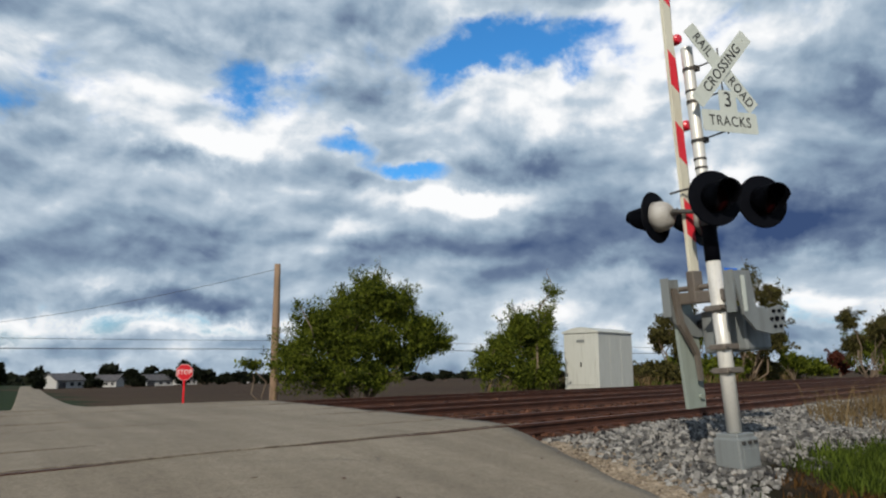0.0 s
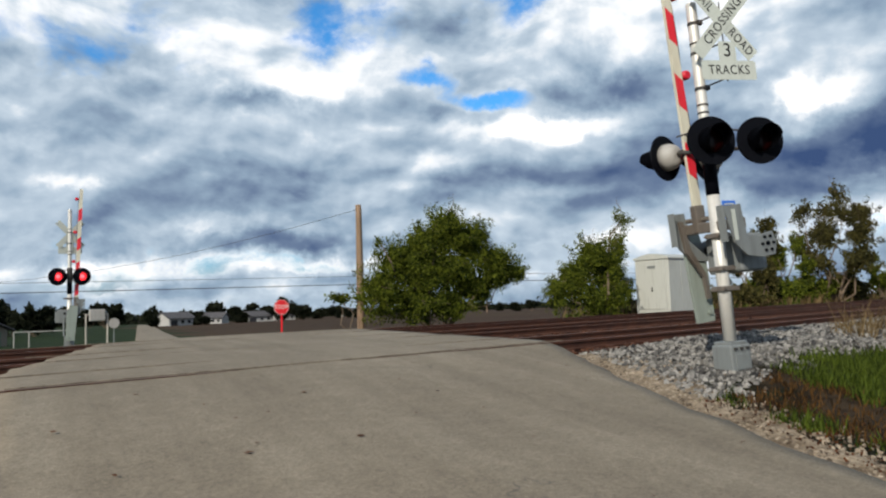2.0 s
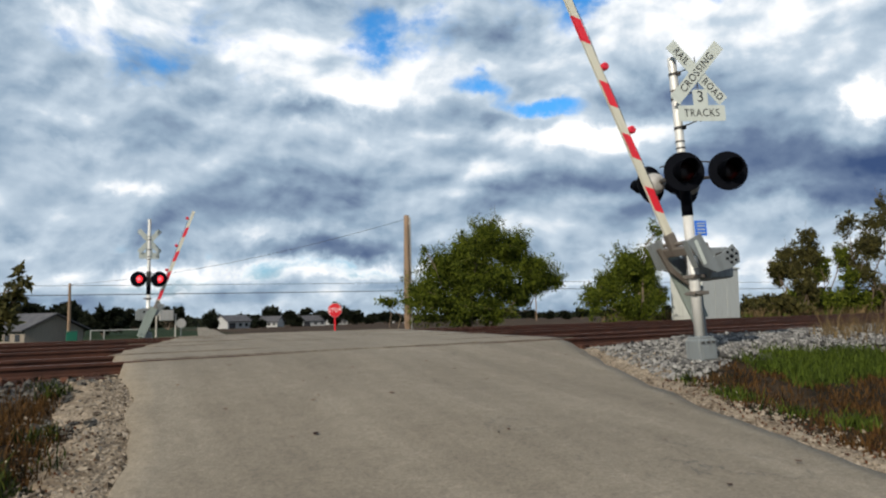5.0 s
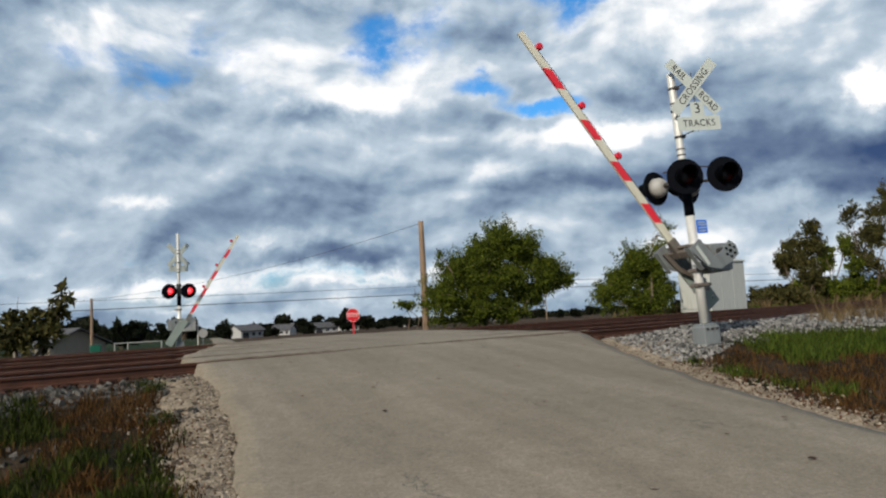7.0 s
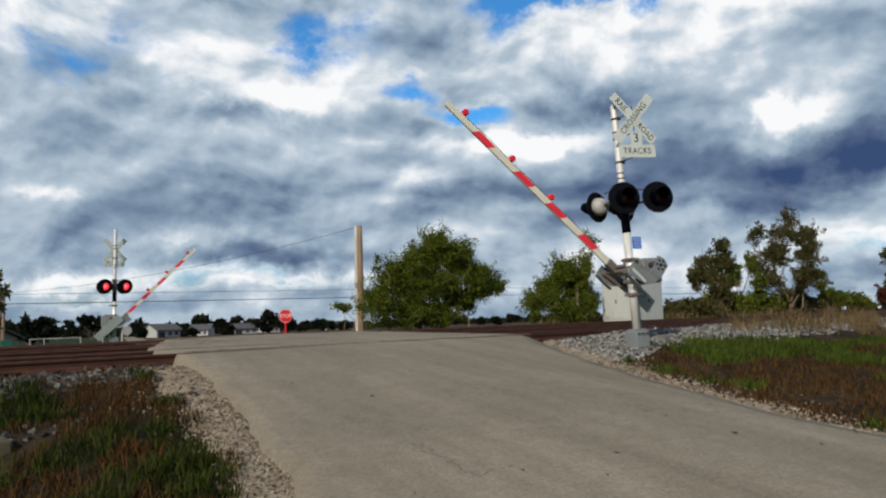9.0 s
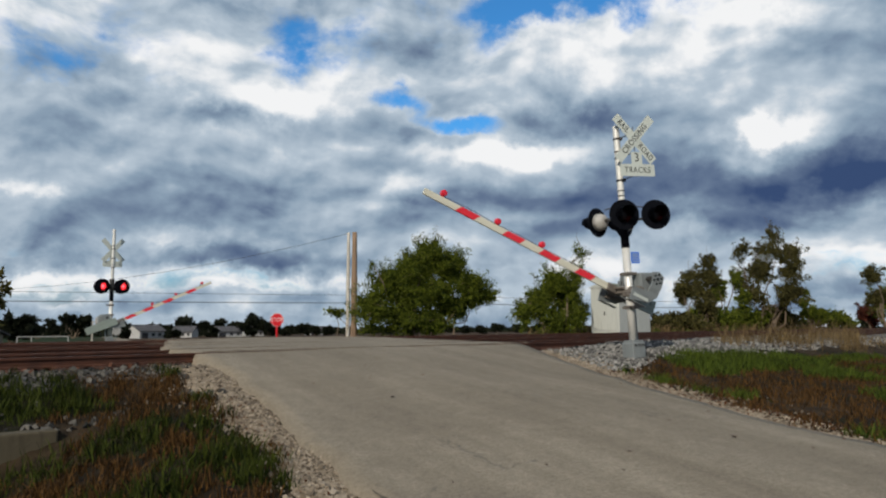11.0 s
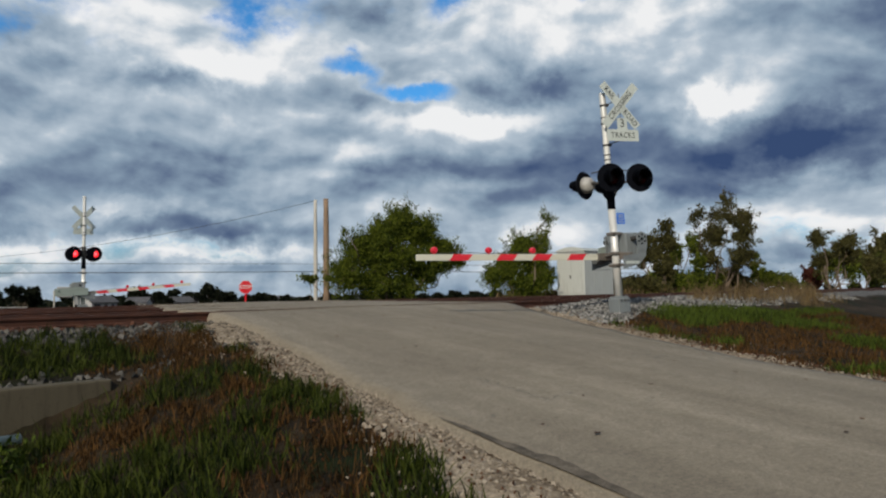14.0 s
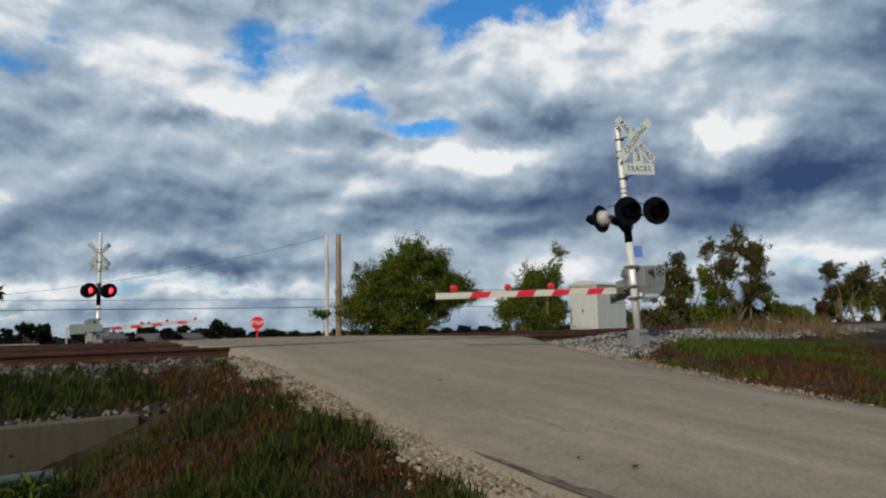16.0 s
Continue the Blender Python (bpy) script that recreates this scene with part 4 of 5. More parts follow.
def shrub(name, at, clumps, count, leaf, size, mat, label, seed, trunks=5, bare=0, group="", category="shrub", lift=0.45):
    """clumps: (x, y, z, rx, ry, rz, share) about the foot. A limb reaches into each clump, twigs grow out and up from it, and the leaves sit along the twigs."""
    rng = np.random.default_rng(seed)
    t = thing(name, Matrix.Translation(at), label, category, group)
    wood = bmesh.new()
    total = sum(c[6] for c in clumps)
    spots = []
    feet = [(rng.uniform(-0.15, 0.15) * (1 + trunks * 0.4), rng.uniform(-0.2, 0.2), -0.15) for _ in range(max(1, trunks))]
    for x, y, z, rx, ry, rz, share in clumps:
        foot = min(feet, key=lambda q: abs(q[0] - x * 0.5))
        limb(wood, foot, (x, y, z + rz * 0.2), 0.012 + 0.05 * min(rz, 1.2), 0.014, rng)
        n_leaf = int(count * share / total)
        twigs = max(6, min(120, n_leaf // 60))
        d = rng.normal(size=(twigs, 3))
        d[:, 2] += lift
        d /= np.linalg.norm(d, axis=1)[:, None]
        out = (0.62 + 0.80 * rng.random(twigs) ** 2.2)[:, None]
        root = np.array((x, y, z)) + rng.normal(size=(twigs, 3)) * np.array((rx, ry, rz)) * 0.22
        ends = np.array((x, y, z)) + d * np.array((rx, ry, rz)) * out
        ends[:, 2] = np.maximum(ends[:, 2], 0.08)
        for k in range(0, twigs, 4):
            limb(wood, (x, y, z + rz * 0.2), ends[k], 0.013, 0.004, rng, 0.05, 2)
        pick = rng.integers(0, twigs, n_leaf)
        at_ = rng.uniform(0.05, 1.0, n_leaf)[:, None] ** 0.75
        spread = (0.21 - 0.155 * at_) * (0.55 + 0.3 * (rx + rz))
        p = root[pick] + (ends[pick] - root[pick]) * at_ + rng.normal(size=(n_leaf, 3)) * spread
        spots.append(p[p[:, 2] > 0.03])
    for k in range(bare):
        x, y, z, rx, ry, rz, share = clumps[k % len(clumps)]
        limb(wood, (x, y, z + rz * 0.2), (x + rng.uniform(-1, 1) * rx * 1.0, y, z + rz * rng.uniform(1.2, 1.6)), 0.018, 0.004, rng, 0.05, 4)
    part("trunk", wood, BARK, t)
    v, f = leaves(rng, np.concatenate(spots), size, 2.3, -0.9 * lift)
    flat_mesh("crown", v, f, mat, t)
    return t


GZ = ground_z
# the dense shrub by the leaning pole, open beneath on one side
shrub("shrub", (13.2, 25.2, GZ(13.2, 25.2)), [(-2.7, 0, 1.3, 1.0, 1.1, 1.2, 3), (-1.6, 0.2, 2.5, 1.1, 1.1, 1.1, 3.2), (-0.6, 0, 3.2, 1.1, 1.0, 1.1, 3.2), (0.6, 0, 3.8, 1.1, 1.0, 1.25, 3.6), (1.8, 0.1, 3.5, 1.0, 1.0, 1.05, 2.8),
      (2.8, 0, 2.7, 1.1, 0.9, 0.8, 2.2), (3.7, 0, 2.1, 0.85, 0.6, 0.55, 1.1), (0.8, 0, 2.2, 1.3, 1.1, 1.0, 3.4), (-0.6, 0, 2.0, 1.5, 1.2, 1.1, 4.0), (-1.0, -0.2, 0.9, 1.5, 1.0, 0.9, 3.4), (0.4, -0.3, 0.8, 1.1, 0.8, 0.75, 1.8), (1.8, 0, 1.4, 1.1, 0.8, 0.7, 2.0), (2.7, 0, 1.9, 0.9, 0.8, 0.7, 1.6), (-2.4, 0.2, 3.3, 0.35, 0.3, 0.7, 0.12)],
      100000, 0, 0.050, LEAF, "dense green shrub beside the leaning pole", 11, 6, 10)
# the lower shrub beside the cabinet, with one tall thin leader
shrub("shrub", (19.9, 23.2, GZ(19.9, 23.2)), [(-1.9, 0, 1.0, 0.6, 0.6, 0.8, 1.0), (-1.1, 0, 1.6, 0.8, 0.8, 0.95, 2.0), (-0.1, 0, 2.4, 0.85, 0.8, 1.0, 2.4), (0.8, 0, 1.9, 0.85, 0.8, 1.4, 2.6), (1.5, 0.1, 3.0, 0.50, 0.5, 0.8, 0.40), (1.8, 0.1, 4.1, 0.55, 0.4, 0.85, 0.20), (0.0, -0.3, 0.65, 1.9, 0.7, 0.65, 2.0), (1.4, 0, 1.0, 0.7, 0.6, 0.9, 1.0)],
      38000, 0, 0.052, LEAF, "ragged green shrub with a thin bare-tipped leader beside the cabinet", 12, 4, 9)


def row_of_shrubs():
    """Open, thin-leaved young trees along the far side of the tracks."""
    rows = ((36.3, 28.4, 6.0, 2.0, 9, "slender open young tree with thinning olive leaves"), (41.5, 29.9, 5.2, 1.4, 6, "slender open young tree with thinning olive leaves"),
            (45.0, 29.4, 8.2, 3.0, 15, "ragged young tree with thinning olive leaves"), (52.0, 30.2, 3.6, 1.2, 5, "small young tree beyond the tracks"), (61.0, 29.5, 6.2, 2.6, 12, "rounded young tree beyond the tracks"))
    for i, (x, y, h, r, k, label) in enumerate(rows):
        rng = np.random.default_rng(40 + i)
        cl = []
        for j in range(k):
            a, f = rng.uniform(0, 6.28), rng.uniform(0.3, 1.0)
            x_ = math.cos(a) * r * rng.uniform(0.1, 1.0)
            cl.append((x_ + 0.16 * r * f, math.sin(a) * r * 0.6, h * f * rng.uniform(0.72, 0.92), r * 0.36, r * 0.4, h * 0.15, 1.3 - 0.8 * f))
        shrub("young_tree", (x, y, GZ(x, y)), cl, 1100 * k, 0, 0.085, LEAFDRY if i % 2 == 0 else LEAF, label, 60 + i, 3, 6, "young trees by the tracks", "tree", 0.9)
    # low dark growth beneath them
    for i, (x, y, w, h) in enumerate(((33.0, 27.2, 2.6, 1.3), (37.5, 28.6, 3.0, 1.9), (42.0, 29.3, 3.0, 1.8), (46.5, 29.9, 3.2, 2.0), (56.0, 31.5, 3.5, 1.7), (70.0, 33.5, 5.0, 4.6), (78.0, 35.0, 6.0, 5.2), (88.0, 37.5, 6.0, 4.4))):
        shrub("bush", (x, y, GZ(x, y)), [(-w * 0.5, 0, h * 0.45, w * 0.45, 0.9, h * 0.42, 1), (0, 0.1, h * 0.55, w * 0.5, 1.0, h * 0.45, 1.4), (w * 0.5, 0, h * 0.42, w * 0.45, 0.9, h * 0.40, 1)],
              6500, 0, 0.10, LEAF if i % 3 else LEAFDRY, "low dark bush in the thicket by the tracks", 80 + i, 3, 1, "bushes by the tracks", "bush")


row_of_shrubs()
shrub("bush", (73.0, 37.8, GZ(73.0, 37.8)), [(-0.9, 0, 1.5, 1.3, 1.0, 1.3, 1), (0.8, 0, 1.2, 1.2, 1.0, 1.1, 1)], 1800, 0, 0.16, LEAFRED, "dark red autumn bush by the tracks", 95, 3, 1, "bushes by the tracks", "bush")
shrub("sprig", (9.9, 26.7, GZ(9.9, 26.7)), [(-0.35, 0, 1.35, 0.35, 0.2, 0.22, 1), (-0.7, 0, 1.45, 0.25, 0.2, 0.15, 0.5)], 320, 0, 0.08, LEAF, "leafy sprig growing at the foot of the pole", 96, 1, 1, "", "plant")
for az, r, w, h, seed in ((64.6, 110, 5.0, 8.0, 121), (66.6, 128, 6.5, 10.5, 122), (68.6, 155, 8.0, 12.0, 123)):
    bx, by = -3.6 + math.sin(radians(az)) * r, -6.2 + math.cos(radians(az)) * r
    shrub("thicket_tree", (bx, by, GZ(bx, by)), [(-w * 0.6, 0, h * 0.35, w * 0.5, 2, h * 0.32, 1), (0, 0, h * 0.55, w * 0.55, 2, h * 0.38, 1.6), (w * 0.6, 0, h * 0.40, w * 0.5, 2, h * 0.34, 1.1), (0, -0.5, h * 0.2, w, 1.5, h * 0.2, 1.2)],
          7000, 0, 0.28, LEAFDRY, "dull olive tree in the thicket beyond the tracks", seed, 4, 6, "trees of the thicket", "tree")
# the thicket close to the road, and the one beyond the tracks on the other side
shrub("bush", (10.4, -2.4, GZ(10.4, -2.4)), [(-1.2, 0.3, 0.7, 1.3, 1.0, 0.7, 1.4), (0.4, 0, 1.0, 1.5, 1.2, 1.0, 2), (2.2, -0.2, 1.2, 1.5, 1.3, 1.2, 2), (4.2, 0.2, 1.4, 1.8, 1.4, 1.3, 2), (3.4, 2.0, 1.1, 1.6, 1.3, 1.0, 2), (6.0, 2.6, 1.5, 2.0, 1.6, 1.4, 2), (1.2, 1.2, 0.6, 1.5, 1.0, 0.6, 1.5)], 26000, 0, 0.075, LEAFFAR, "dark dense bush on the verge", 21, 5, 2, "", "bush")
shrub("bush", (-5.6, 21.5, GZ(-5.6, 21.5)), [(-1.3, 0, 0.8, 1.1, 0.8, 0.7, 1.2), (0, 0, 1.0, 0.9, 0.8, 0.9, 1.4), (0.9, 0, 0.8, 0.6, 0.6, 0.8, 0.8), (1.2, 0, 1.7, 0.3, 0.3, 0.7, 0.4)], 2300, 0, 0.11, LEAFDRY, "straggling leafy bush beyond the rails", 22, 4, 3, "", "bush")


def blades(name, label, where, count, seed, h0, h1, mat, width=0.012, clump=0.09):
    """Bent blades of grass: where(rng) gives a place or None."""
    rng = np.random.default_rng(seed)
    v, f = [], []
    while count > 0:
        p = where(rng)
        if p is None:
            count -= 0.02
            continue
        k = int(rng.integers(8, 20))
        tall = h0 + (h1 - h0) * rng.random() ** 1.7
        for _ in range(k):
            x, y = p[0] + rng.normal() * clump, p[1] + rng.normal() * clump
            z = ground_z(x, y) - 0.01
            h = tall * rng.uniform(0.5, 1.15)
            a = rng.uniform(0, 6.283)
            dx, dy = math.cos(a) * width, math.sin(a) * width
            lx, ly = rng.normal() * h * 0.35, rng.normal() * h * 0.35
            n = len(v)
            v += [(x - dx, y - dy, z), (x + dx, y + dy, z), (x + lx * 0.4 + dx * 0.7, y + ly * 0.4 + dy * 0.7, z + h * 0.6), (x + lx * 0.4 - dx * 0.7, y + ly * 0.4 - dy * 0.7, z + h * 0.6), (x + lx, y + ly, z + h)]
            f += [(n, n + 1, n + 2, n + 3), (n + 3, n + 2, n + 4)]
        count -= k
    tagged(flat_mesh(name, v, f, mat), label, "grass", "", "stuff")


def patch(x, y, k=0.55, off=0.0):
    return noise.noise(Vector((x * k + off, y * k, 5.0)))


def right_verge(kind):
    def where(rng):
        x, y = rng.uniform(4.0, 15.0), rng.uniform(-5.0, 4.2)
        s = us(x, y)[1]
        e = x - curve(RIGHT, y)
        n = patch(x, y)
        if e < (0.55 if y > 0.5 else 0.3) or s > 1.95 + 0.35 * patch(x, y, 2.0):
            return None
        green = n + 0.45 * patch(x, y, 2.4, 7.0) + (0.26 if s > 0.75 else -0.40) > 0.0
        return (x, y) if green == (kind == "green") else None
    return where


def left_verge(kind):
    def where(rng):
        y = rng.uniform(-6.0, 5.0)
        x = curve(LEFT, y) - rng.uniform(0.25, 7.0)
        s = us(x, y)[1]
        e = curve(LEFT, y) - x
        if s > 4.9 or 2.75 < s < 3.5 and x < -2.6 or math.hypot(x + 3.6, y + 6.0) < 1.2:
            return None
        if e < curve(LEFT_W, y) * (0.95 + 0.5 * patch(x, y, 1.3)):
            return None
        green = patch(x, y, 0.7, 3.0) + 0.5 * patch(x, y, 2.2, 1.0) > -0.02
        return (x, y) if green == (kind == "green") else None
    return where


def tall_straw(rng):
    u, s = rng.uniform(11.0, 20.0), rng.uniform(1.6, 3.4)
    p = along(u, s)
    return (p.x, p.y) if patch(p.x, p.y, 0.6, 9.0) > 0.05 + max(0, 12.5 - u) * 0.2 else None


def far_straw(rng):
    p = along(rng.uniform(27, 62), rng.uniform(18.5, 22.5))
    return (p.x, p.y)


blades("verge_grass", "green tufts of grass on the verge", right_verge("green"), 42000, 1, 0.03, 0.19, FRESHBLADE, 0.008, 0.08)
blades("verge_grass", "dry brown grass on the verge", right_verge("dry"), 52000, 2, 0.02, 0.14, STRAW, 0.007, 0.09)
blades("bank_grass", "green tufts of grass on the ditch bank", left_verge("green"), 44000, 3, 0.05, 0.24, BLADE, 0.007, 0.06)
blades("bank_grass", "dry brown grass on the ditch bank", left_verge("dry"), 46000, 4, 0.03, 0.16, STRAW, 0.006, 0.06)
blades("tall_dry_grass", "tall straw-coloured grass by the ballast", tall_straw, 2000, 5, 0.25, 0.75, TALLSTRAW, 0.006, 0.12)
blades("tall_dry_grass", "straw-coloured grass strip beyond the rails", far_straw, 6000, 6, 0.35, 0.8, TALLSTRAW, 0.03, 0.3)


blades("track_side_grass", "yellow-green grass strip beyond the rails", far_straw, 7000, 12, 0.15, 0.55, FRESHBLADE, 0.03, 0.25)


def scatter(name, label, where, count, seed, lo, hi, mat, category="stones"):
    """Broken stones: cubes knocked out of shape."""
    rng = np.random.default_rng(seed)
    corners = np.array([(-1, -1, -1), (1, -1, -1), (1, 1, -1), (-1, 1, -1), (-1, -1, 1), (1, -1, 1), (1, 1, 1), (-1, 1, 1)], float)
    quads = ((0, 3, 2, 1), (4, 5, 6, 7), (0, 1, 5, 4), (1, 2, 6, 5), (2, 3, 7, 6), (3, 0, 4, 7))
    v, f = [], []
    made = 0
    while made < count:
        p = where(rng)
        if p is None:
            continue
        made += 1
        r = rng.uniform(lo, hi) * (1.5 if rng.random() < 0.08 else 1.0)
        c = corners * rng.uniform(0.45, 1.0, (8, 3)) * np.array((1.0, rng.uniform(0.6, 1.0), rng.uniform(0.5, 0.8)))
        m = np.array(Euler(rng.uniform(0, 6.28, 3)).to_matrix())
        c = c @ m.T * r + np.array((p[0], p[1], ground_z(p[0], p[1]) + r * 0.3))
        n = len(v)
        v += c.tolist()
        f += [tuple(n + i for i in q) for q in quads]
    tagged(flat_mesh(name, v, f, mat), label, category, "", "stuff")


def ballast_right(rng):
    u, s = rng.uniform(6.0, 22.0), rng.uniform(1.7, 5.5)
    p = along(u, s)
    if p.x - curve(RIGHT, p.y) < 0.35 or (abs(p.x - 6.7) < 0.25 and abs(p.y - 4.1) < 0.25) or s < 1.95 + 0.5 * patch(p.x, p.y, 1.5):
        return None
    return p


def ballast_left(rng):
    u, s = rng.uniform(-14.0, 0.5), rng.uniform(3.08, 5.5)
    p = along(u, s)
    if curve(LEFT, p.y) - p.x < 0.3 or (3.4 < s < 4.75 + 0.3 * patch(p.x, p.y, 1.5) and rng.random() < 0.96):
        return None
    return p


def between_rails(rng):
    p = along(rng.uniform(-12, 24), rng.uniform(5.4, 16.5))
    if curve(LEFT, p.y) - 0.2 < p.x < curve(RIGHT, p.y) + 0.2:
        return None
    return p


def crumbs(rng):
    y = rng.uniform(-6.0, 6.5)
    if rng.random() < 0.64:
        x = curve(LEFT, y) + 0.06 - abs(rng.normal()) * 0.55 * curve(LEFT_W, y)
    else:
        x = curve(RIGHT, y) - 0.05 + abs(rng.normal()) * 0.4
    return (x, y)


scatter("ballast_stones", "broken grey and white ballast stones", ballast_right, 14000, 7, 0.016, 0.038, STONE)
scatter("ballast_stones", "broken grey ballast stones above the concrete wall", ballast_left, 2000, 8, 0.02, 0.045, DARKSTONE)
RUSTSTONE = material("rusty_ballast_stone", per_piece((0.016, 0.007, 0.005), (0.105, 0.046, 0.027), 40.0, 0.3), 0.9, 0, 0.004, 0.2)
scatter("track_ballast", "rust-stained ballast between the rails", between_rails, 7000, 9, 0.03, 0.06, RUSTSTONE)
scatter("shoulder_chips", "loose limestone chips along the road edge", crumbs, 21000, 10, 0.006, 0.024, PEBBLE)


def fallen_leaves():
    rng = np.random.default_rng(31)
    c = []
    for i in range(2200):
        y = rng.uniform(-6.0, 3.2)
        if rng.random() < 0.62:
            x = curve(RIGHT, y) + 0.15 + abs(rng.normal()) * 0.5
        else:
            x = curve(LEFT, y) - 0.2 - abs(rng.normal()) * 0.8
        c.append((x, y, ground_z(x, y) + 0.035))
    v, f = leaves(rng, np.array(c), 0.021, 1.3)
    tagged(flat_mesh("fallen_leaves", v, f, DRYLEAF), "dry red-brown leaves along the road edge", "leaves", "", "stuff")
    spots = []
    for i in range(60):
        y = rng.uniform(-4.5, 6.0)
        x = rng.uniform(curve(LEFT, y) + 0.2, curve(RIGHT, y) - 0.1)
        spots.append((x, y, road_z(x, y) + 0.03))
    v, f = leaves(rng, np.array(spots), 0.05, 1.3)
    v = [(a, b, road_z(a, b) + 0.028 + (c - road_z(a, b)) * 0.1) for a, b, c in v]
    tagged(flat_mesh("road_leaves", v, f, DRYLEAF), "a few tan leaves lying on the asphalt", "leaves", "", "stuff")


fallen_leaves()


# ---- ditch ----
def headwall():
    bm = bmesh.new()
    box(bm, 0, 0.10, -0.55, 9.0, 0.22, 1.6, None, 0.02)
    tagged(part("headwall", bm, CONCRETE, None, "", Matrix.Translation(along(-6.85, 3.0, -0.45)) @ pose(0, 0, 0, 0, 0, YAW)), "stained low concrete headwall above the ditch", "concrete wall", "", "structure")
    t = thing("ditch_pipe", Matrix.Translation(along(-3.45, 2.2, -0.56)) @ pose(0, 0, 0, 0, 0, YAW), "pale painted steel pipe rail across the ditch", "pipe rail")
    part("pipe", rod(bmesh.new(), (-6.0, 0, 0.06), (0.0, 0, 0.0), 0.045, n=16), PALEGREEN, t, smooth=True)
    for x in (-5.0, -2.8, -0.75):
        part("support", rod(bmesh.new(), (x, 0, -0.75), (x, 0, 0.0), 0.03, n=10), GREY, t)
        part("coupling", rod(bmesh.new(), (x - 0.04, 0, -x * 0.01), (x + 0.04, 0, -x * 0.01), 0.053, n=16), GREY, t)
    pool = bmesh.new()
    ring = [pool.verts.new((along(-5.6 + 2.5 * math.cos(a) * (1 + 0.12 * math.sin(3 * a)), 1.55 + 0.75 * math.sin(a) * (1 + 0.15 * math.cos(2 * a)), -0.93))) for a in [2 * math.pi * i / 40 for i in range(40)]]
    pool.faces.new(ring)
    tagged(part("water", pool, WATER), "still ditch water below the concrete wall", "water", "", "structure")
    at = along(-3.75, 2.0)
    shrub("weed", (at.x, at.y, GZ(at.x, at.y)), [(-0.1, 0, 0.18, 0.16, 0.14, 0.16, 1), (0.12, 0.05, 0.25, 0.14, 0.12, 0.14, 1)], 420, 0, 0.04, FRESHBLADE, "pale green weed growing under the pipe", 97, 2, 0, "", "plant")


headwall()


# ---- beyond the tracks ----
def house(x, y, w, d, h, yaw, wall, label, garage=True):
    t = thing("house", pose(x, y, GZ(x, y) - 0.1, 0, 0, yaw), label, "house", "houses beyond the field")
    part("wall", box(bmesh.new(), 0, 0, h / 2, w, d, h), wall, t)
    rf = bmesh.new()
    rise = d * 0.26
    for k in (-1, 1):
        prism(rf, [(-w / 2 - 0.4, 0), (w / 2 + 0.4, 0), (w / 2 + 0.4, 0.12), (-w / 2 - 0.4, 0.12)], 0, 1, Matrix.Translation((0, k * (d / 2 + 0.4), h - 0.1)) @ Matrix(((1, 0, 0, 0), (0, -k * (d / 2 + 0.4), 0, 0), (0, rise + 0.1, 1, 0), (0, 0, 0, 1))))
    part("roof", rf, HOUSEROOF, t)
    for k in (-1, 1):
        g = bmesh.new()
        a = [g.verts.new((k * w / 2, -d / 2, h)), g.verts.new((k * w / 2, d / 2, h)), g.verts.new((k * w / 2, 0, h + rise))]
        b = [g.verts.new((k * (w / 2 - 0.1), v.co.y, v.co.z)) for v in a]
        g.faces.new(a)
        g.faces.new(b[::-1])
        for i in range(3):
            g.faces.new((a[i], b[i], b[(i + 1) % 3], a[(i + 1) % 3]))
        bmesh.ops.recalc_face_normals(g, faces=g.faces)
        part("gable", g, wall, t)
    for i, px in enumerate((-0.3, 0.05, 0.32)):
        wd = w * (0.26 if (garage and i == 0) else 0.12)
        part("garage_door" if garage and i == 0 else "window", box(bmesh.new(), px * w, -d / 2 - 0.02, h * (0.42 if garage and i == 0 else 0.55), wd, 0.06, h * (0.72 if garage and i == 0 else 0.4)), DARKGLASS, t)


for i, (x, y, w, d, h, yaw) in enumerate(((18.0, 165, 6.0, 5, 1.7, 28), (28.5, 176, 4.5, 4.6, 1.5, -30), (39.5, 182, 6.6, 4.6, 1.5, 10), (52.0, 205, 5.0, 5, 1.6, 8), (79.0, 225, 7.0, 5, 1.6, 0), (118, 240, 8, 5, 1.6, 0))):
    house(x, y, w, d, h, yaw, HOUSEWALL, "low white house with a grey roof behind the field", i % 2 == 0)
BEIGE = material("beige_siding", weathered((0.20, 0.17, 0.135), (0.14, 0.12, 0.095)), 0.8)
house(-9.3, 67, 6.6, 4.8, 1.45, -58, BEIGE, "low beige gabled garage with a dark roof", True)


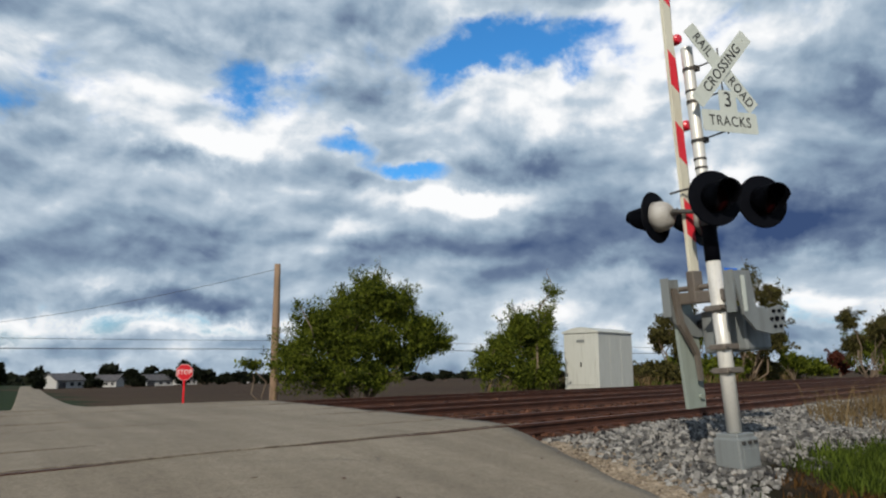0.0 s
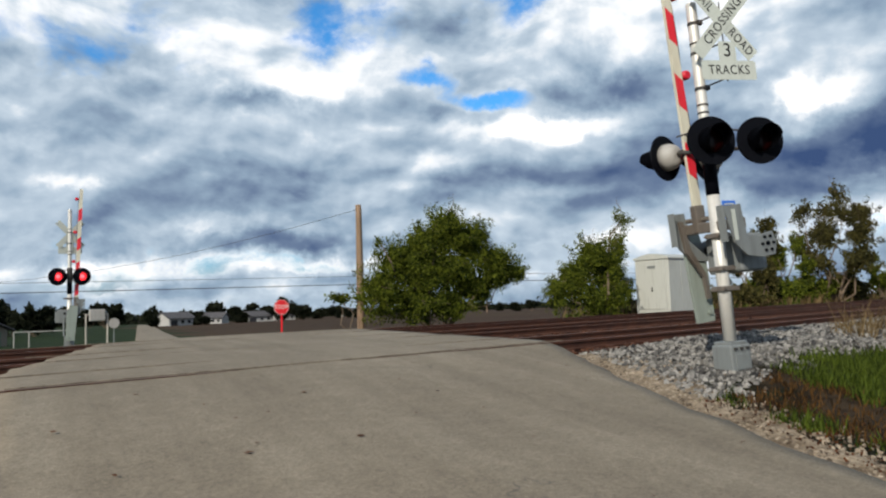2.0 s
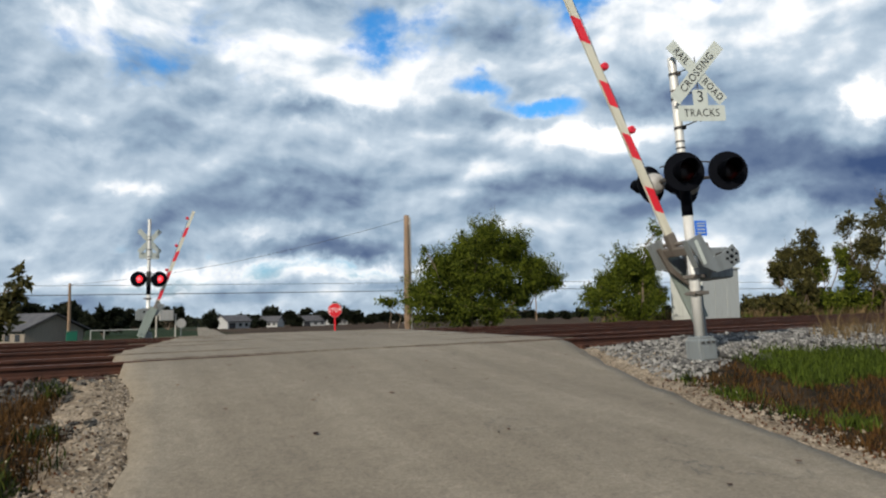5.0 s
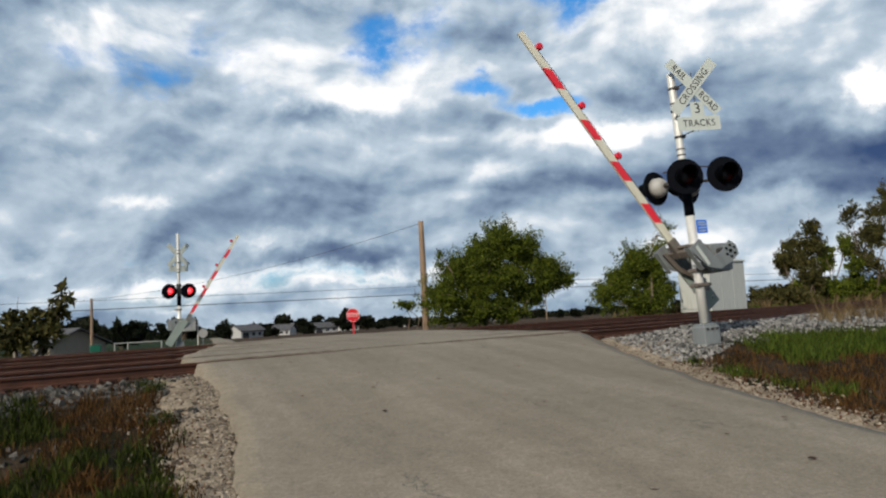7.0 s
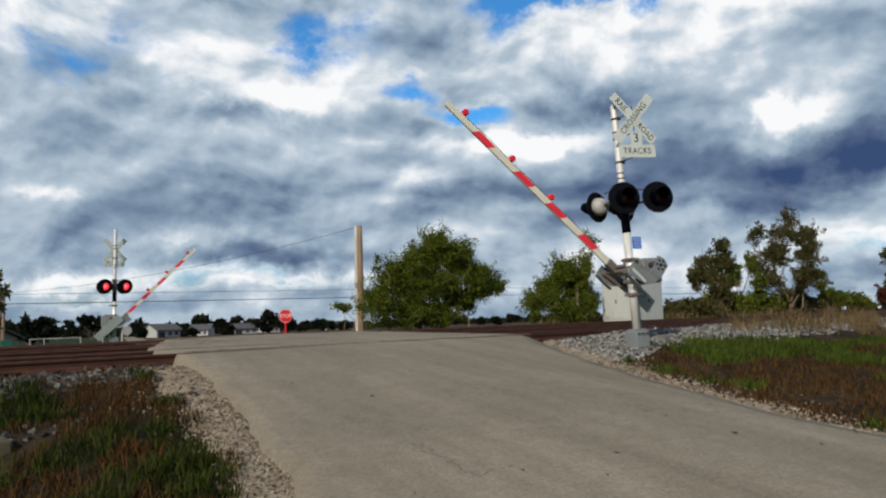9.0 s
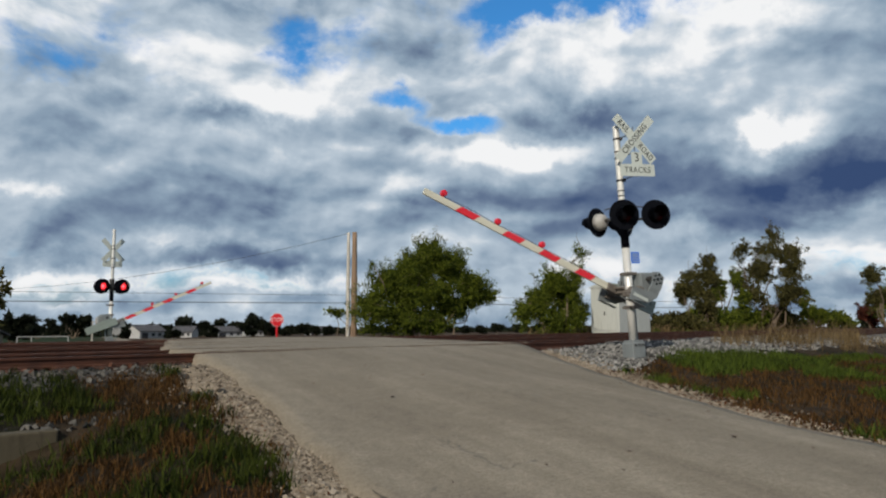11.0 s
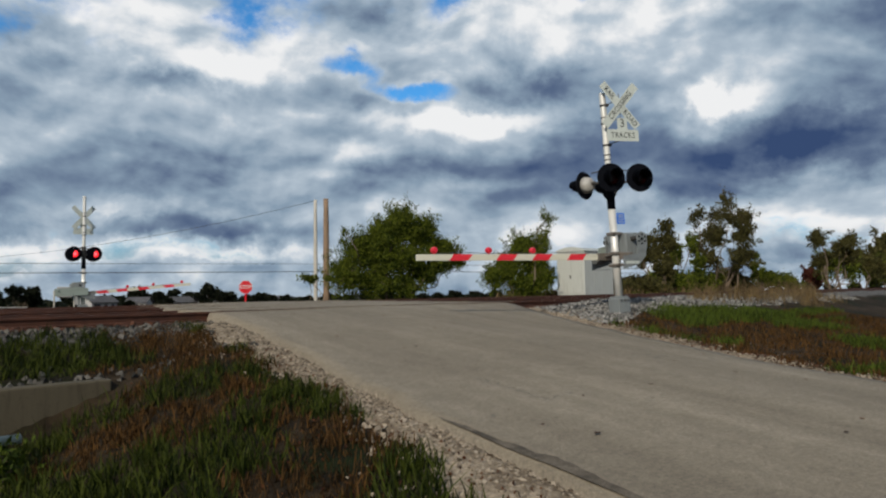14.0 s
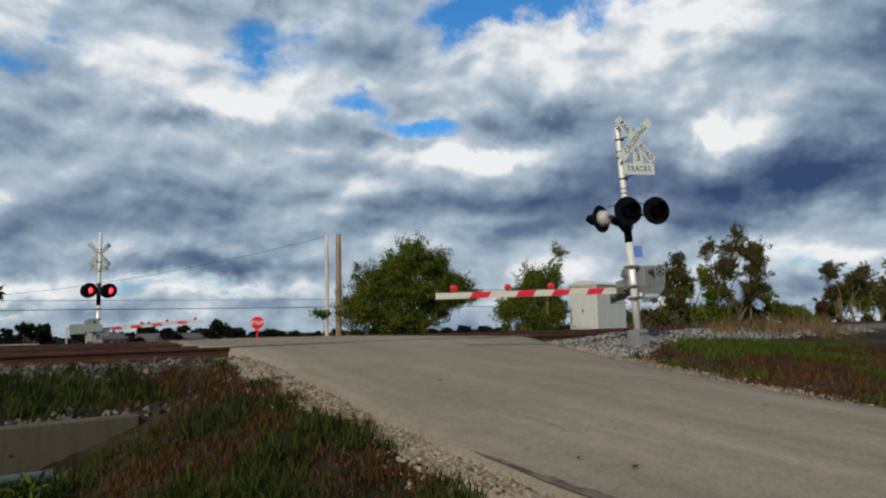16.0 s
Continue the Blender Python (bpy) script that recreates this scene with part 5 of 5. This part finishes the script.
def far_trees():
    rng = np.random.default_rng(77)
    k = 0
    az = -16.0
    while az < 66:
        dist = rng.uniform(185, 240) if az > -2 else rng.uniform(110, 150)
        x, y = math.sin(radians(az)) * dist, math.cos(radians(az)) * dist
        h = rng.uniform(2.6, 5.8) if az < 16 else rng.uniform(1.8, 3.6)
        w = h * rng.uniform(0.5, 0.9)
        cl = [(rng.uniform(-1, 1) * w * 0.7, rng.uniform(-1, 1) * w * 0.4, h * rng.uniform(0.35, 0.8), w * 0.55, w * 0.5, h * 0.22, 1.0) for _ in range(7)]
        if not (2.6 < az < 4.4):
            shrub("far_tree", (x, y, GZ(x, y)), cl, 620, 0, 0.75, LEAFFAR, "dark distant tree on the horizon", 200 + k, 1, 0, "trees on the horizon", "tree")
        k += 1
        az += rng.uniform(0.7, 1.5) if az < 20 else rng.uniform(1.0, 1.9)


    # low dark bushes round the houses
    for x, y in ((13.2, 158), (23.2, 161), (33.5, 171), (45.5, 180), (57, 200), (63, 205)):
        h = rng.uniform(1.4, 2.2)
        cl = [(rng.uniform(-1.4, 1.4), rng.uniform(-0.6, 0.6), h * rng.uniform(0.2, 0.8), 0.9, 0.7, h * 0.25, 1.0) for _ in range(6)]
        shrub("far_bush", (x, y, GZ(x, y)), cl, 420, 0, 0.6, LEAFFAR, "low dark bush before a distant house", 400 + k, 1, 0, "bushes by the houses", "bush")
        k += 1


far_trees()


def far_hedge():
    """The dark edge of far woods, seen low along the horizon."""
    rng = np.random.default_rng(5)
    c = []
    for i in range(9000):
        az = radians(rng.uniform(-30, 85))
        dist = rng.uniform(420, 470)
        top = 3.5 + 3.0 * noise.noise(Vector((az * 14, 1, 0))) + 1.2 * noise.noise(Vector((az * 60, 4, 0)))
        c.append((math.sin(az) * dist, math.cos(az) * dist, -6.6 + max(top, 1.0) * rng.uniform(0, 1.2)))
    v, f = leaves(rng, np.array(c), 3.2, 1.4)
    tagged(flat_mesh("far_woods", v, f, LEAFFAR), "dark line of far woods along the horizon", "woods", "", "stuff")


far_hedge()
sign_back(1.64, 48.0, -0.92)
equipment_stand(0.62, 46.0, -0.88)


def pipe_fence():
    t = thing("pipe_fence", pose(-1.4, 55.0, -1.10, 0, 0, 4), "thin grey pipe fence along the grass", "fence")
    for x in (-2.9, -2.0, 0.4):
        part("post", rod(bmesh.new(), (x, 0, -0.1), (x, 0, 1.08), 0.04, n=10), BACKGREY, t)
    part("rail", rod(bmesh.new(), (-2.9, 0, 1.05), (0.4, 0, 1.05), 0.035, n=10), BACKGREY, t)


pipe_fence()
wood_pole(-6.5, 64.0, -1.3, 5.1, 0.15, WOOD, "dark far utility pole with thin cables")
# free-standing box added in place of the green door on the garage's gable
green = thing("green_door_box", pose(-6.1, 62.0, -1.25, 0, 0, 5), "green box by the garage, added in place of its green door", "bin")
part("bin_body", box(bmesh.new(), 0, 0, 0.5, 0.85, 0.8, 1.0, None, 0.06), material_cache("door_green", (0.01, 0.10, 0.06)), green)
part("bin_lid", box(bmesh.new(), 0, 0, 1.04, 0.90, 0.85, 0.08, None, 0.03), material_cache("door_green", (0.01, 0.10, 0.06)), green)
for px in (-150, 88, 230):
    wood_pole(px, 150.0, GZ(px, 150.0) - 0.2, 10.6 if px > 0 else 9.8, 0.14, WOOD, "distant utility pole carrying two thin cables")
for z0 in (5.6, 7.4):
    cable("overhead_cable", (-150, 150, z0 - 0.5), (88, 150, z0 + 0.3), 0.45, 0.045 if z0 > 6 else 0.08)
    cable("overhead_cable", (88, 150, z0 + 0.3), (230, 150, z0 + 0.5), 0.5, 0.045 if z0 > 6 else 0.08)
cable("overhead_cable", (14.7, 38.4, 6.85), (-6.5, 64.0, 3.7), 0.7, 0.014)


def motions():
    """The two gates come down."""
    for arm, sig, level, pivot, plane, rows in ((near_arm, near_signal, NEAR_AT, NEAR_PIVOT, NEAR_PLANE, NEAR_ANGLES), (far_arm, far_signal, FAR_AT, FAR_PIVOT, FAR_PLANE, FAR_ANGLES)):
        base = sig.matrix_basis.inverted() @ level @ Matrix.Translation((pivot[0], plane, pivot[1]))
        walk(arm, [(t, base @ pose(0, 0, 0, 0, -a, 0)) for t, a in rows])


# degrees of each arm from upright
NEAR_ANGLES = [(0.0, 3.9), (1.0, 4.7), (2.0, 6.8), (3.0, 12.1), (3.5, 15.0), (4.5, 21.6), (7.0, 36.8), (7.5, 39.8), (8.0, 42.8), (10.5, 63.8), (11.0, 68.4), (12.0, 78.5), (12.5, 83.2), (13.0, 87.4), (13.5, 89.2), (14.5, 91.7), (16.0, 91.8)]
FAR_ANGLES = [(0.0, 0.4), (1.5, 1.1), (2.0, 2.2), (2.5, 4.8), (3.0, 7.7), (3.5, 10.4), (4.0, 13.0), (4.5, 16.3), (7.0, 31.4), (7.5, 34.0), (8.0, 36.8), (10.5, 59.6), (11.0, 65.0), (12.5, 78.6), (13.0, 82.0), (13.5, 84.0), (14.5, 85.6), (16.0, 85.6)]
motions()
